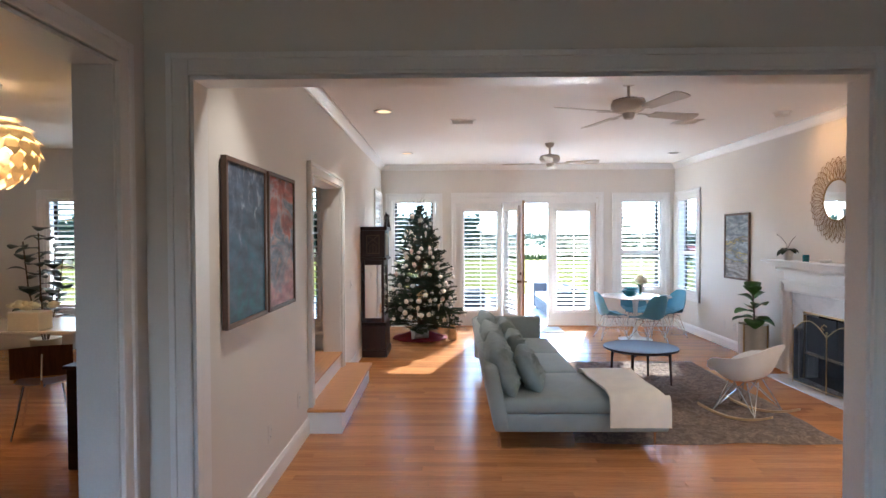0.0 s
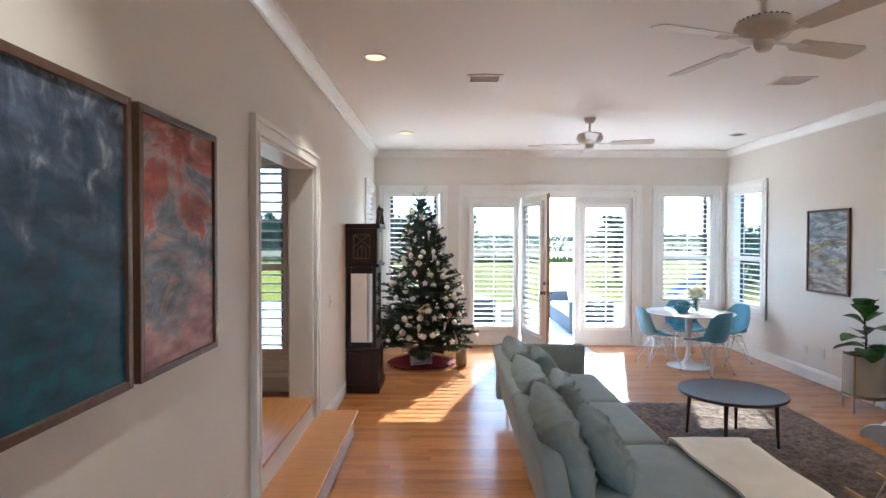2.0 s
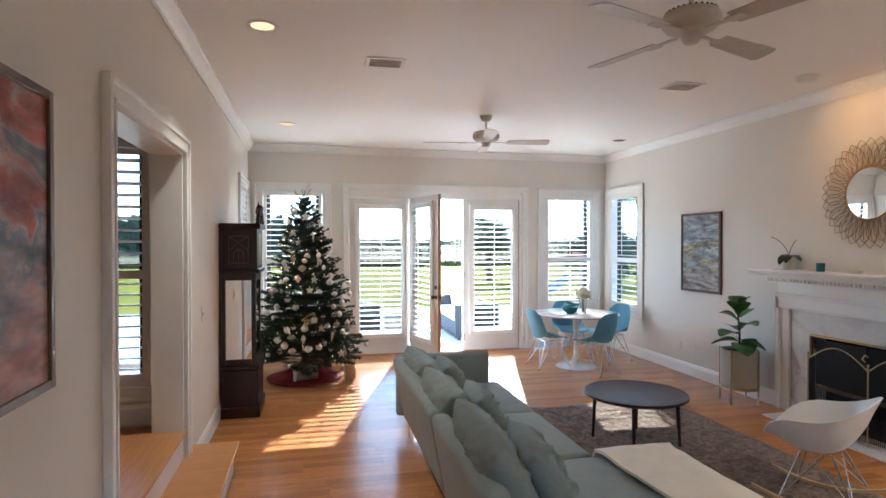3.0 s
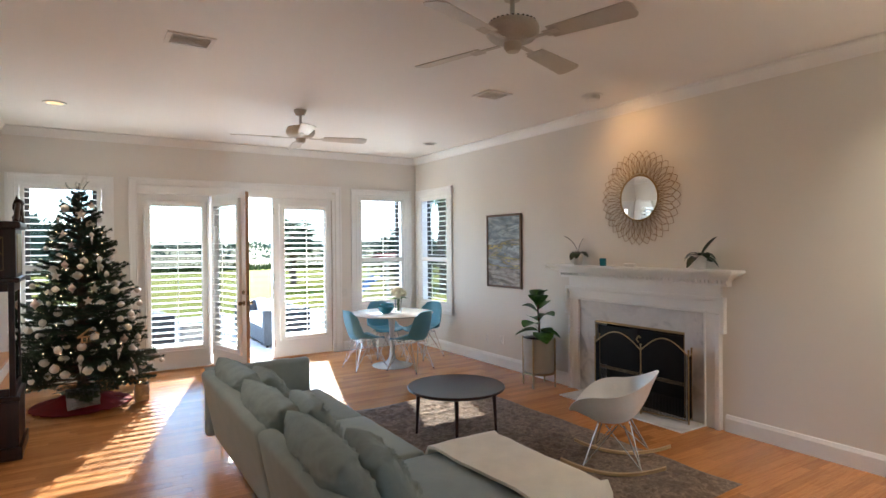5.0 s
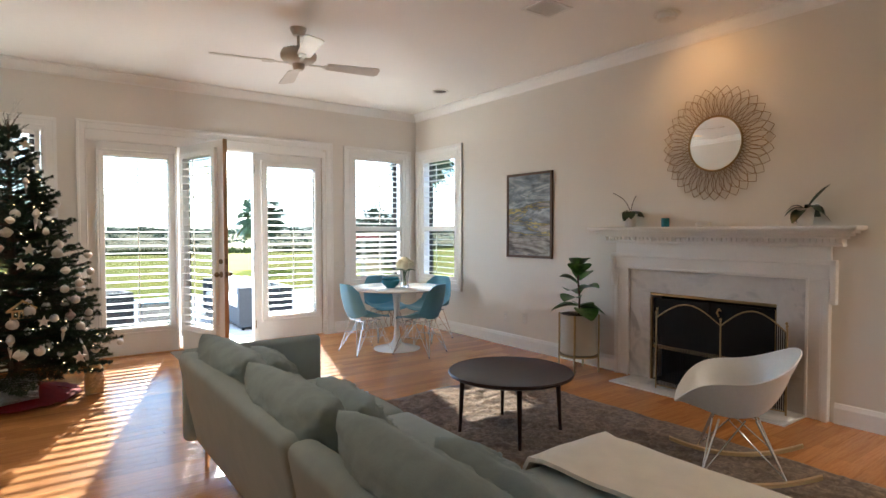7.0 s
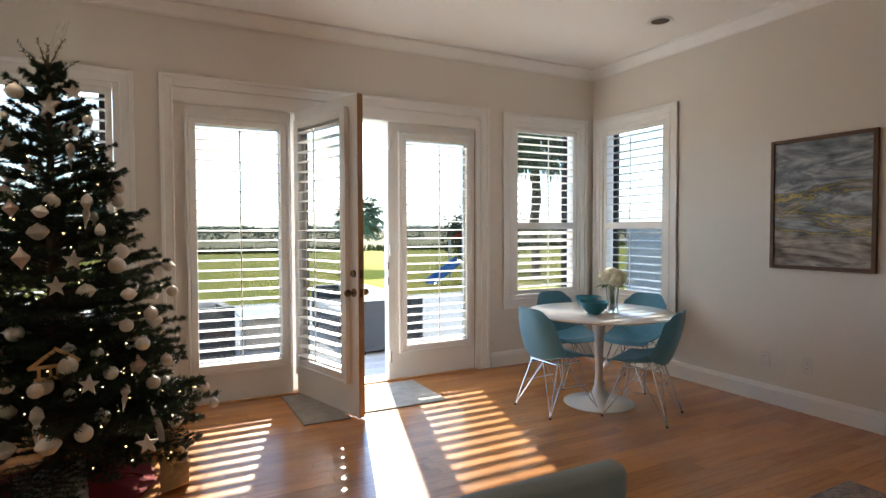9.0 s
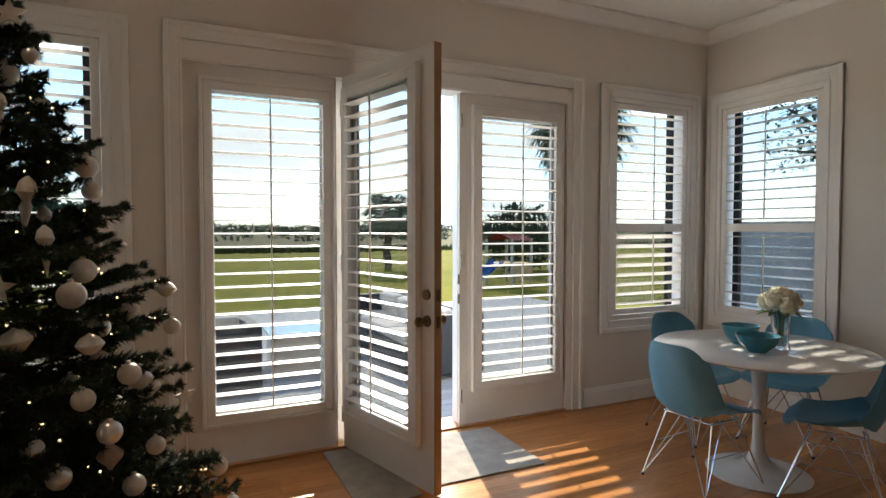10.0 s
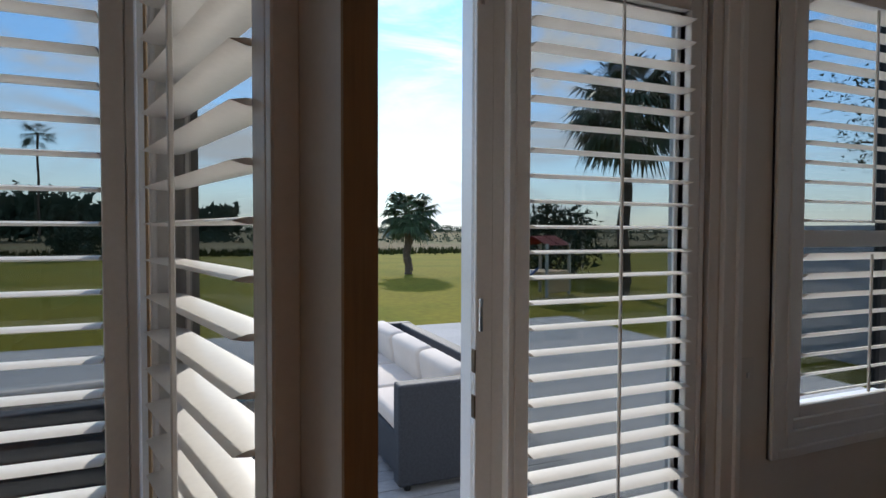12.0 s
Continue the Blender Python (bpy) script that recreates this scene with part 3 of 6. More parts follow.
# local: x runs north (+) from the middle, y into the room
bm = B()
box(bm, -0.765, -0.556, 0.0, 0.012, 0, 1.03)
part("marble_side", bm, MARBLE, fire, "grey-veined marble slip")
bm = B()
box(bm, 0.556, 0.775, 0.0, 0.012, 0, 1.03)
part("marble_side", bm, MARBLE, fire, "grey-veined marble slip")
bm = B()
box(bm, -0.556, 0.556, 0.0, 0.012, 0.822, 1.03)
part("marble_lintel", bm, MARBLE, fire, "grey-veined marble lintel")
for s in (-1, 1):
    bm = B()
    a, b = (0.765, 0.925) if s < 0 else (0.775, 0.925)
    box(bm, min(s * a, s * b), max(s * a, s * b), 0.0, 0.030, 0, 1.03, None, 0.004, 1)
    box(bm, min(s * 0.885, s * 0.925), max(s * 0.885, s * 0.925), 0.030, 0.055, 0, 1.03, None, 0.006, 2)
    box(bm, min(s * 0.865, s * 0.885), max(s * 0.865, s * 0.885), 0.030, 0.040, 0, 1.03, None, 0.004, 2)
    box(bm, min(s * a, s * (a + 0.02)), max(s * a, s * (a + 0.02)), 0.030, 0.042, 0, 1.05, None, 0.004, 2)
    box(bm, min(s * 0.925, s * 0.965), max(s * 0.925, s * 0.965), 0.0, 0.055, 0.86, 1.18, None, 0.006, 2)
    part("pilaster", bm, TRIM, fire, "white moulded leg with eared shoulder")
bm = B()
box(bm, -0.925, 0.925, 0.0, 0.030, 1.03, 1.29, None, 0.003, 1)
part("frieze", bm, TRIM, fire)
bm = B()
sweep_x(bm, [(0.030, 1.12), (0.042, 1.12), (0.042, 1.145), (0.055, 1.15), (0.055, 1.18), (0.030, 1.18)], -0.965, 0.965)
part("upper_moulding", bm, TRIM, fire)
bm = B()
box(bm, -0.785, 0.785, 0.030, 0.042, 1.03, 1.05, None, 0.004, 2)
part("inner_moulding", bm, TRIM, fire)
bm = B()
for i, (y, z0, z1) in enumerate(((0.075, 1.28, 1.305), (0.095, 1.335, 1.355), (0.13, 1.355, 1.372), (0.165, 1.372, 1.39), (0.19, 1.39, 1.40))):
    box(bm, -0.945 - y * 0.9, 0.945 + y * 0.9, 0, y, z0, z1, None, 0.004, 2)
box(bm, -1.01, 1.01, 0, 0.078, 1.305, 1.335)
part("cornice", bm, TRIM, fire)
dent = mesh_of("dentil", box(B(), -0.011, 0.011, 0.0, 0.018, 0.0, 0.027), TRIM)
for i in range(50):
    o = new("dentil", dent)
    o.parent = fire
    o.matrix_basis = pose(-1.0 + i * 2.0 / 49, 0.078, 1.307)
bm = B()
box(bm, -1.135, 1.135, 0, 0.215, 1.40, 1.428, None, 0.008, 3)
part("mantel_shelf", bm, TRIM, fire, "white mantel shelf")
bm = B()
box(bm, -0.56, 0.56, -0.60, -0.56, 0, 0.83)
box(bm, -0.60, -0.56, -0.60, 0.0, 0, 0.83)
box(bm, 0.56, 0.60, -0.60, 0.0, 0, 0.83)
box(bm, -0.60, 0.60, -0.60, 0.0, 0.83, 0.87)
box(bm, -0.60, 0.60, -0.60, 0.0, -0.012, 0.004)
part("firebox", bm, SOOT, fire, "sooty black firebox")
bm = B()
box(bm, -0.555, 0.555, -0.02, 0.006, 0.796, 0.818, None, 0.004, 1)
part("firebox_hood", bm, BRASS, fire, "polished brass firebox trim")
bm = B()
box(bm, -0.555, 0.555, -0.03, -0.015, 0.30, 0.335, None, 0.003, 1)
for s in (-1, 1):
    box(bm, s * 0.548 - 0.007, s * 0.548 + 0.007, -0.02, 0.004, 0.0, 0.775)
part("firebox_trim", bm, GOLD, fire, "thin brass insert trim")
bm = B()
for s in (-1, 1):
    box(bm, min(s * 0.012, s * 0.54), max(s * 0.012, s * 0.54), -0.034, -0.028, 0.34, 0.77)
part("firebox_glass", bm, BLACK, fire, "dark glass firebox doors")
bm = B()
box(bm, -0.78, 0.73, 0.012, 0.385, -0.004, 0.012, None, 0.003, 1)
part("hearth", bm, MARBLE, fire, "flush marble hearth slab")

screen = thing("fireplace_screen", "folding brass fireplace screen with black mesh panels", "fire screen", pose(0, 0, 0.012))


def arch(x):
    return 0.62 + 0.14 * math.sin(math.pi * x)


corners = [(4.34, 6.78), (4.14, 6.66), (4.16, 6.10), (4.24, 5.64), (4.375, 5.70)]
for k, (a, b) in enumerate(zip(corners, corners[1:])):
    a, b = Vector((*a, 0)), Vector((*b, 0))
    top = [a.lerp(b, i / 12) + Vector((0, 0, arch(i / 12) if k in (1, 2) else 0.62)) for i in range(13)]
    bm = B()
    bent(bm, [a + Vector((0, 0, 0.02))] + top + [b + Vector((0, 0, 0.02))], 0.006, 8)
    rod(bm, a + Vector((0, 0, 0.03)), b + Vector((0, 0, 0.03)), 0.005)
    panel = part("panel_frame", bm, BRASS, screen, "arched brass tube frame", smooth=50)
    bm = B()
    n = max(8, int((b - a).length / 0.014))
    for i in range(1, n):
        p = a.lerp(b, i / n)
        h = arch(i / n) if k in (1, 2) else 0.62
        box(bm, p.x - 0.0012, p.x + 0.0012, p.y - 0.0035, p.y + 0.0035, 0.03, h)
    part("mesh_screen", bm, BLACK, panel, "fine black mesh")
for x, y in corners:
    bm = B()
    rod(bm, (x, y, 0.0), (x, y, 0.66), 0.0065, 0.0065, 10)
    ball(bm, (x, y, 0.672), 0.011)
    part("post", bm, BRASS, screen, smooth=50)
bm = B()
bent(bm, [(4.13, 6.10, 0.70), (4.10, 6.10, 0.73), (4.13, 6.10, 0.76), (4.16, 6.10, 0.74)], 0.007)
part("handle", bm, BRASS, screen, smooth=50)

# ---------------------------------------------------------------- sofa


def puff(w, h, d, seed, nx=72, nz=48, pinch=0.42, wrinkle=0.012):
    """A stuffed cushion, width along x, height along z, thickness along y, standing on z 0."""
    bm = B()
    rows = {}
    for side in (1, -1):
        grid = []
        for j in range(nz + 1):
            v = j / nz * 2 - 1
            row = []
            for i in range(nx + 1):
                u = i / nx * 2 - 1
                fat = max(0.0, (1 - abs(u) ** 3.0) * (1 - abs(v) ** 2.6)) ** pinch
                sx = 1 - 0.05 * (1 - v * v) * abs(u) ** 3
                sz = 1 - 0.05 * (1 - u * u) * abs(v) ** 3
                q = Vector((u * 1.4 + 0.8 * v, v * 2.6 - 0.9 * u, seed * 3.7 + side))
                edge = min(1.0, 2.2 * (1 - max(abs(u), abs(v))))
                # long soft creases that lie across the cushion, sharper near the corners
                bend = 0.5 * noise.noise(q * 0.7)
                crease = (1 - abs(noise.noise(Vector((u * 1.1 + bend, v * 4.2 + 1.3 * u * (1 if seed % 2 else -1) + bend, seed * 5.1 + side))))) ** 9
                tuck = (1 - abs(noise.noise(Vector((math.atan2(v - math.copysign(1, v), u - math.copysign(1, u)) * 3.2, seed + side, 2.0))))) ** 8 * abs(u * v) ** 1.2
                wr = wrinkle * (1.2 * noise.fractal(q, 1.0, 2.0, 3) + 2.2 * crease + 2.4 * tuck) * edge
                row.append(Vector((u * w / 2 * sx * math.sqrt(1 - 0.05 * v ** 4), side * (d / 2 * fat + (wr if fat > 0 else 0)), (v * sz * math.sqrt(1 - 0.05 * u ** 4) * 0.5 + 0.5) * h)))
            grid.append(row)
        rows[side] = grid
    sheet(bm, rows[1])
    sheet(bm, rows[-1])
    bmesh.ops.remove_doubles(bm, verts=bm.verts, dist=0.002)
    return bm


sofa = thing("sofa", "pale blue-grey fabric chaise sofa with loose cushions", "sofa", pose(0.38, 4.50, 0))
MOD = 0.93
for i in range(3):
    y0, y1 = i * MOD, (i + 1) * MOD
    deep = 1.50 if i == 0 else 0.97
    bm = B()
    box(bm, 0.10, deep, y0 + 0.004, y1 - 0.004, 0.155, 0.30, None, 0.025, 3)
    part("base", bm, SOFA, sofa, smooth=50)
    bm = B()
    box(bm, 0.14, deep + 0.015, y0 + 0.006, y1 - 0.006, 0.295, 0.425, None, 0.045, 4)
    bmesh.ops.subdivide_edges(bm, edges=[e for e in bm.edges if e.calc_length() > 0.3], cuts=9, use_grid_fill=True)
    for v in bm.verts:
        if v.co.z > 0.40:
            u, w = (v.co.x - 0.14) / (deep - 0.12), (v.co.y - y0) / MOD
            v.co.z += 0.020 * math.sin(math.pi * min(1, max(0, u))) * math.sin(math.pi * min(1, max(0, w))) + 0.006 * noise.noise(v.co * 5)
    part("seat_cushion", bm, SOFA, sofa, smooth=60)
for i, (y0, y1) in enumerate(((0.0, 1.09), (1.09, 3 * MOD))):
    # upholstered back, leaning out a little towards the top, softly bowed along its top edge
    bm = B()
    box(bm, 0.0, 0.125, y0 + 0.004, y1 - 0.004, 0.155, 0.70, None, 0.05, 5)
    bmesh.ops.subdivide_edges(bm, edges=[e for e in bm.edges if e.calc_length() > 0.3], cuts=11, use_grid_fill=True)
    for v in bm.verts:
        w = (v.co.y - y0) / (y1 - y0)
        up = max(0, v.co.z - 0.155)
        v.co.x += 0.10 - 0.19 * up + 0.008 * math.sin(math.pi * w) * (1 if v.co.x > 0.06 else -1) * min(1, up * 3) + 0.003 * noise.noise(v.co * 6)
        v.co.z += 0.006 * math.sin(math.pi * w) * (up > 0.4) + 0.003 * noise.noise(v.co * 4 + Vector((9, 0, 0))) * (up > 0.4)
        v.co.y += 0.035 * math.sin(4 * v.co.z) * (0 if i else -1) * (1 if v.co.y < 0.3 else 0)
    part("backrest", bm, SOFA, sofa, smooth=60)
bm = B()
box(bm, 0.04, 0.90, 3 * MOD, 3 * MOD + 0.085, 0.155, 0.70, None, 0.035, 4)
part("armrest", bm, SOFA, sofa, smooth=60)
for x, y in ((0.14, 0.12), (1.42, 0.12), (1.42, 0.80), (0.14, 1.2), (0.9, 2.70), (0.14, 2.70), (0.9, 1.1)):
    bm = B()
    rod(bm, (x, y, 0), (x, y, 0.16), 0.011, 0.011, 12)
    part("leg", bm, CHROME, sofa, "slim chrome leg", smooth=40)


def cushion(x, y, z, w, h, d, rx, rz, seed, group):
    label = "large pale blue-grey back cushion leaning on the sofa" if group == "back cushions" else "smaller pale blue-grey throw cushion on the sofa"
    ob = part("cushion", puff(w, h, d, seed), PILLOW, None, label, smooth=70, m=pose(x, y, z, rx, 0, rz))
    return tagged(ob, label, "cushion", group)


cushion(0.665, 4.97, 0.42, 0.88, 0.45, 0.21, -25, 87, 1, "back cushions")
cushion(0.665, 5.90, 0.42, 0.84, 0.43, 0.21, -24, 90, 2, "back cushions")
cushion(0.665, 6.80, 0.42, 0.82, 0.42, 0.21, -22, 91, 3, "back cushions")
cushion(0.91, 4.93, 0.43, 0.56, 0.37, 0.17, -33, 82, 4, "throw cushions")
cushion(0.91, 5.88, 0.43, 0.52, 0.36, 0.17, -31, 85, 5, "throw cushions")
cushion(0.895, 6.84, 0.43, 0.48, 0.34, 0.16, -29, 88, 6, "throw cushions")

# blanket over the end of the chaise
bm = B()
path = [(-0.045, 0.205), (-0.040, 0.32), (-0.030, 0.40), (0.0, 0.452), (0.08, 0.466)] + [(0.16 + i * 0.085, 0.470) for i in range(8)] + [(0.85, 0.466), (0.93, 0.455), (0.955, 0.41), (0.958, 0.36)]
rows = []
for j, (y, z) in enumerate(path):
    row = []
    for i in range(15):
        u = i / 14
        x = 1.35 + 0.52 * u + 0.05 * (1 - u) * (0.9 - y) + 0.008 * math.sin(9 * y + i)
        drop = -0.05 * max(0.0, (u - 0.86) / 0.14) ** 2 if 0.0 < y < 0.9 else 0.0
        q = Vector((x * 6, y * 6, z * 6))
        row.append(Vector((x, 4.50 + y + 0.006 * noise.noise(q * 0.8), z + 0.008 + drop + 0.009 * noise.noise(q + Vector((5, 0, 0))))))
    rows.append(row)
sheet(bm, rows)
bmesh.ops.recalc_face_normals(bm, faces=bm.faces)
bmesh.ops.solidify(bm, geom=list(bm.faces), thickness=0.018)
tagged(part("blanket", bm, BLANKET, None, "cream wool blanket folded over the chaise end", smooth=60), category="blanket")

# ---------------------------------------------------------------- rug
bm = B()
NX, NY = 150, 208
rows = []
for j in range(NY + 1):
    row = []
    for i in range(NX + 1):
        u, v = i / NX, j / NY
        x, y = 1.18 + 2.24 * u, 4.68 + 3.10 * v
        e = min(u, 1 - u, (v), (1 - v))
        n1 = noise.noise(Vector((x * 2.2, y * 2.2, 1)))
        x += 0.05 * noise.noise(Vector((y * 2.1, 3.0, 0))) * (1 if u > 0.5 else -1)
        y += 0.05 * noise.noise(Vector((x * 2.1, 9.0, 0)))
        h = 0.004 + 0.030 * min(1, e * 26) + (0.011 * noise.noise(Vector((x * 13, y * 13, 2))) + 0.010 * noise.noise(Vector((x * 31, y * 27, 5)))) * min(1, e * 20) + 0.006 * n1 * min(1, e * 20)
        row.append(Vector((x, y, h)))
    rows.append(row)
sheet(bm, rows)
tagged(part("rug", bm, RUG, None, "brown-grey shaggy wool rug on the oak floor", smooth=80), category="rug")

# ---------------------------------------------------------------- coffee table
RUGZ = 0.034
ct = thing("coffee_table", "round dark espresso wooden coffee table on the rug", "coffee table", pose(2.33, 6.58, RUGZ, 0, 0, 12))
part("tabletop", lathe(B(), [(0.0, 0.385), (0.395, 0.385), (0.418, 0.397), (0.422, 0.408), (0.416, 0.416), (0.40, 0.411), (0.0, 0.411)], 64), DARKWOOD, ct, "round top with raised lip", smooth=40)
for k in range(4):
    a = math.pi / 4 + k * math.pi / 2
    c, s = math.cos(a), math.sin(a)
    bm = B()
    rod(bm, (0.345 * c, 0.345 * s, 0), (0.325 * c, 0.325 * s, 0.385), 0.011, 0.018, 14)
    part("leg", bm, DARKWOOD, ct, "tapered leg", smooth=40)
for k in range(2):
    bm = B()
    box(bm, -0.32, 0.32, -0.011, 0.011, 0.335, 0.385, Matrix.Rotation(math.pi / 4 + k * math.pi / 2, 4, "Z"), 0.003, 1)
    part("apron", bm, DARKWOOD, ct, "crossed apron rail")

# ---------------------------------------------------------------- moulded chairs


def shell(bm, arms, n=22, k=26):
    """One-piece bucket: front towards +x. arms > 0 raises the sides into armrests."""
    prof = []
    for j in range(k + 1):
        v = j / k
        if v < 0.52:
            s = v / 0.52
            x, z = 0.235 - 0.40 * s, 0.425 - 0.028 * math.sin(math.pi * min(1, s * 1.1)) - 0.035 * max(0, 1 - s * 6) ** 2
        else:
            s = (v - 0.52) / 0.48
            a = s * math.pi / 2
            x, z = -0.165 - 0.055 * math.sin(a) - 0.065 * s, 0.400 + 0.40 * (s ** 1.25)
        prof.append((x, z))
    rows = []
    for j, (x, z) in enumerate(prof):
        v = j / k
        half = 0.225 + 0.012 * math.sin(math.pi * v)
        if v > 0.55:
            half *= 1 - 0.20 * ((v - 0.55) / 0.45) ** 2.2
        if arms and v > 0.62:
            half *= math.sqrt(1 - 0.86 * ((v - 0.62) / 0.38) ** 2.4)
        row = []
        for i in range(n + 1):
            u = i / n * 2 - 1
            lift = abs(u) ** 2.6
            y = half * u
            if arms:
                mid = math.exp(-((v - 0.50) / 0.21) ** 2)
                y = (half + arms * 0.055 * mid) * u
                zz = z + lift * (0.20 * mid + 0.03 * (1 - v))
                xx = x - 0.02 * lift * (v > 0.5)
                y *= 1 + 0.10 * mid * abs(u) ** 6
            else:
                zz = z + lift * (0.055 * math.exp(-((v - 0.45) / 0.3) ** 2) + 0.012)
                xx = x + lift * (0.075 if v > 0.55 else 0.055 * math.exp(-((v - 0.55) / 0.14) ** 2))
            corner = (abs(u) ** 5) * ((max(0, v - 0.86) / 0.14) ** 2)
            zz -= (0.03 if arms else 0.085) * corner
            front = (abs(u) ** 4) * ((max(0, 0.14 - v) / 0.14) ** 2)
            xx -= 0.05 * front
            row.append(Vector((xx, y, zz)))
        rows.append(row)
    sheet(bm, rows)
    bmesh.ops.recalc_face_normals(bm, faces=bm.faces)
    bmesh.ops.solidify(bm, geom=list(bm.faces), thickness=0.009)
    return bm


def wire_chair(m, label):
    c = thing("dining_chair", label, "chair", m, "chairs round the table")
    part("seat_shell", shell(B(), 0), BLUEP, c, "moulded blue plastic shell", smooth=60)
    feet = [(0.235, 0.225), (0.235, -0.225), (-0.225, 0.205), (-0.225, -0.205)]
    for i, (fx, fy) in enumerate(feet):
        bm = B()
        sx, sy = (1 if fx > 0 else -1), (1 if fy > 0 else -1)
        rod(bm, (fx, fy, 0.01), (0.10 * sx, 0.145 * sy, 0.385), 0.0046, 0.0046, 8)
        rod(bm, (fx, fy, 0.01), (-0.02 * sx, 0.12 * sy, 0.375), 0.0034, 0.0034, 8)
        rod(bm, (fx, fy, 0.01), (0.11 * sx, -0.01 * sy, 0.375), 0.0034, 0.0034, 8)
        leg = part("leg", bm, CHROME, c, "chrome wire leg", smooth=40)
        bm = B()
        rod(bm, (fx, fy, 0), (fx, fy, 0.016), 0.010, 0.008, 10)
        part("foot", bm, BLACK, leg, "black glide")
    bm = B()
    bent(bm, [(0.12, 0.15, 0.378), (0.12, -0.15, 0.378), (-0.12, -0.15, 0.378), (-0.12, 0.15, 0.378), (0.12, 0.15, 0.378)], 0.0046, 8)
    part("wire_base", bm, CHROME, c, smooth=40)
    for s in (-1, 1):
        bm = B()
        rod(bm, (0.15, 0.185 * s, 0.20), (-0.15, 0.17 * s, 0.20), 0.0032, 0.0032, 8)
        part("cross_wire", bm, CHROME, c, smooth=40)
    return c


TC = Vector((3.21, 9.50, 0))
CH = "light blue moulded chair on a chrome wire base"
first = wire_chair(pose(2.82, 9.57, 0, 0, 0, 3), CH)
copy_thing(first, pose(3.30, 9.12, 0, 0, 0, 116))
copy_thing(first, pose(3.42, 10.14, 0, 0, 0, -92))
copy_thing(first, pose(3.86, 9.76, 0, 0, 0, 196))

# rocking armchair
rk = thing("rocking_chair", "white moulded armchair on a wire base with wooden rockers", "rocking chair", pose(2.93, 5.34, RUGZ, 0, 0, 122) @ pose(0, 0, 0.0, 0, 4, 0))
bm = B()
rows = []
for j in range(19):
    s = max(0.004, j / 18)
    row = []
    for i in range(57):
        a = i / 56 * 2 * math.pi                       # 0 at the front lip, pi at the back
        c, d = math.cos(a), math.sin(a)
        arm = abs(d) ** 1.5
        back = max(0.0, -c) ** 2.2
        lip = max(0.0, c) ** 3
        rim_z = 0.575 - 0.165 * lip + 0.125 * back + 0.012 * arm
        rad = 0.285 + 0.030 * arm + 0.035 * back + 0.015 * lip
        steep = 3.6 - 1.6 * lip - 1.0 * back
        z = 0.345 + (rim_z - 0.345) * s ** steep - 0.012 * max(0.0, s - 0.93) / 0.07 * (1 - 0.5 * back)
        r = rad * s ** (1 - 0.22 * arm - 0.05 * back) + 0.014 * max(0.0, s - 0.88) / 0.12
        row.append(Vector((r * c * 1.0, r * d, z)))
    rows.append(row)
sheet(bm, rows)
bmesh.ops.remove_doubles(bm, verts=bm.verts, dist=0.003)
bmesh.ops.recalc_face_normals(bm, faces=bm.faces)
bmesh.ops.solidify(bm, geom=list(bm.faces), thickness=0.008)
part("seat_shell", bm, WHITEP, rk, "white moulded shell", smooth=60)
for s in (-1, 1):
    bm = B()
    pts = [Vector((0.36 * t, 0.225 * s, 0.014 + 0.075 * t * t)) for t in [i / 8 - 1 for i in range(17)]]
    rows = [[p + Vector((0, dy, dz)) for dy, dz in ((-0.013, -0.010), (0.013, -0.010), (0.013, 0.010), (-0.013, 0.010), (-0.013, -0.010))] for p in pts]
    sheet(bm, rows)
    bmesh.ops.remove_doubles(bm, verts=bm.verts, dist=0.0005)
    bmesh.ops.holes_fill(bm, edges=bm.edges)
    part("rocker", bm, BEECH, rk, "curved beech rocker")
    for fx in (0.20, -0.20):
        bm = B()
        z = 0.03 + 0.075 * (fx / 0.36) ** 2
        rod(bm, (fx, 0.225 * s, z), (fx * 0.45, 0.13 * s, 0.33), 0.006, 0.006, 8)
        rod(bm, (fx, 0.225 * s, z), (-fx * 0.2, 0.11 * s, 0.32), 0.0045, 0.0045, 8)
        rod(bm, (fx, 0.225 * s, z), (fx * 0.55, -0.02 * s, 0.32), 0.0045, 0.0045, 8)
        part("leg", bm, CHROME, rk, "chrome wire strut", smooth=40)

# ---------------------------------------------------------------- dining table and what stands on it
tt = thing("tulip_table", "round white pedestal dining table in the window corner", "table", pose(TC.x, TC.y, 0))
part("tabletop", lathe(B(), [(0, 0.712), (0.54, 0.712), (0.572, 0.724), (0.575, 0.731), (0.570, 0.735), (0, 0.735)], 72), TULIP, tt, "thin round white top", smooth=40)
part("pedestal", lathe(B(), [(0.275, 0.0), (0.278, 0.006), (0.25, 0.014), (0.17, 0.026), (0.10, 0.048), (0.058, 0.085), (0.038, 0.14), (0.030, 0.24), (0.030, 0.36), (0.036, 0.50), (0.048, 0.62),
                              (0.066, 0.69), (0.10, 0.7115)], 48), TULIP, tt, "flared white pedestal", smooth=60)


def bowl(x, y, z, r, h):
    bm = lathe(B(), [(r * 0.42, 0), (r * 0.45, 0.008), (r * 0.80, h * 0.45), (r, h), (r * 0.96, h), (r * 0.74, h * 0.48), (r * 0.35, 0.02), (0.001, 0.018)], 36, (0, 0, 0))
    return tagged(part("bowl", bm, TEAL, None, "teal glazed bowl on the round table", smooth=50, m=pose(x, y, z)), category="bowl", group="teal bowls")


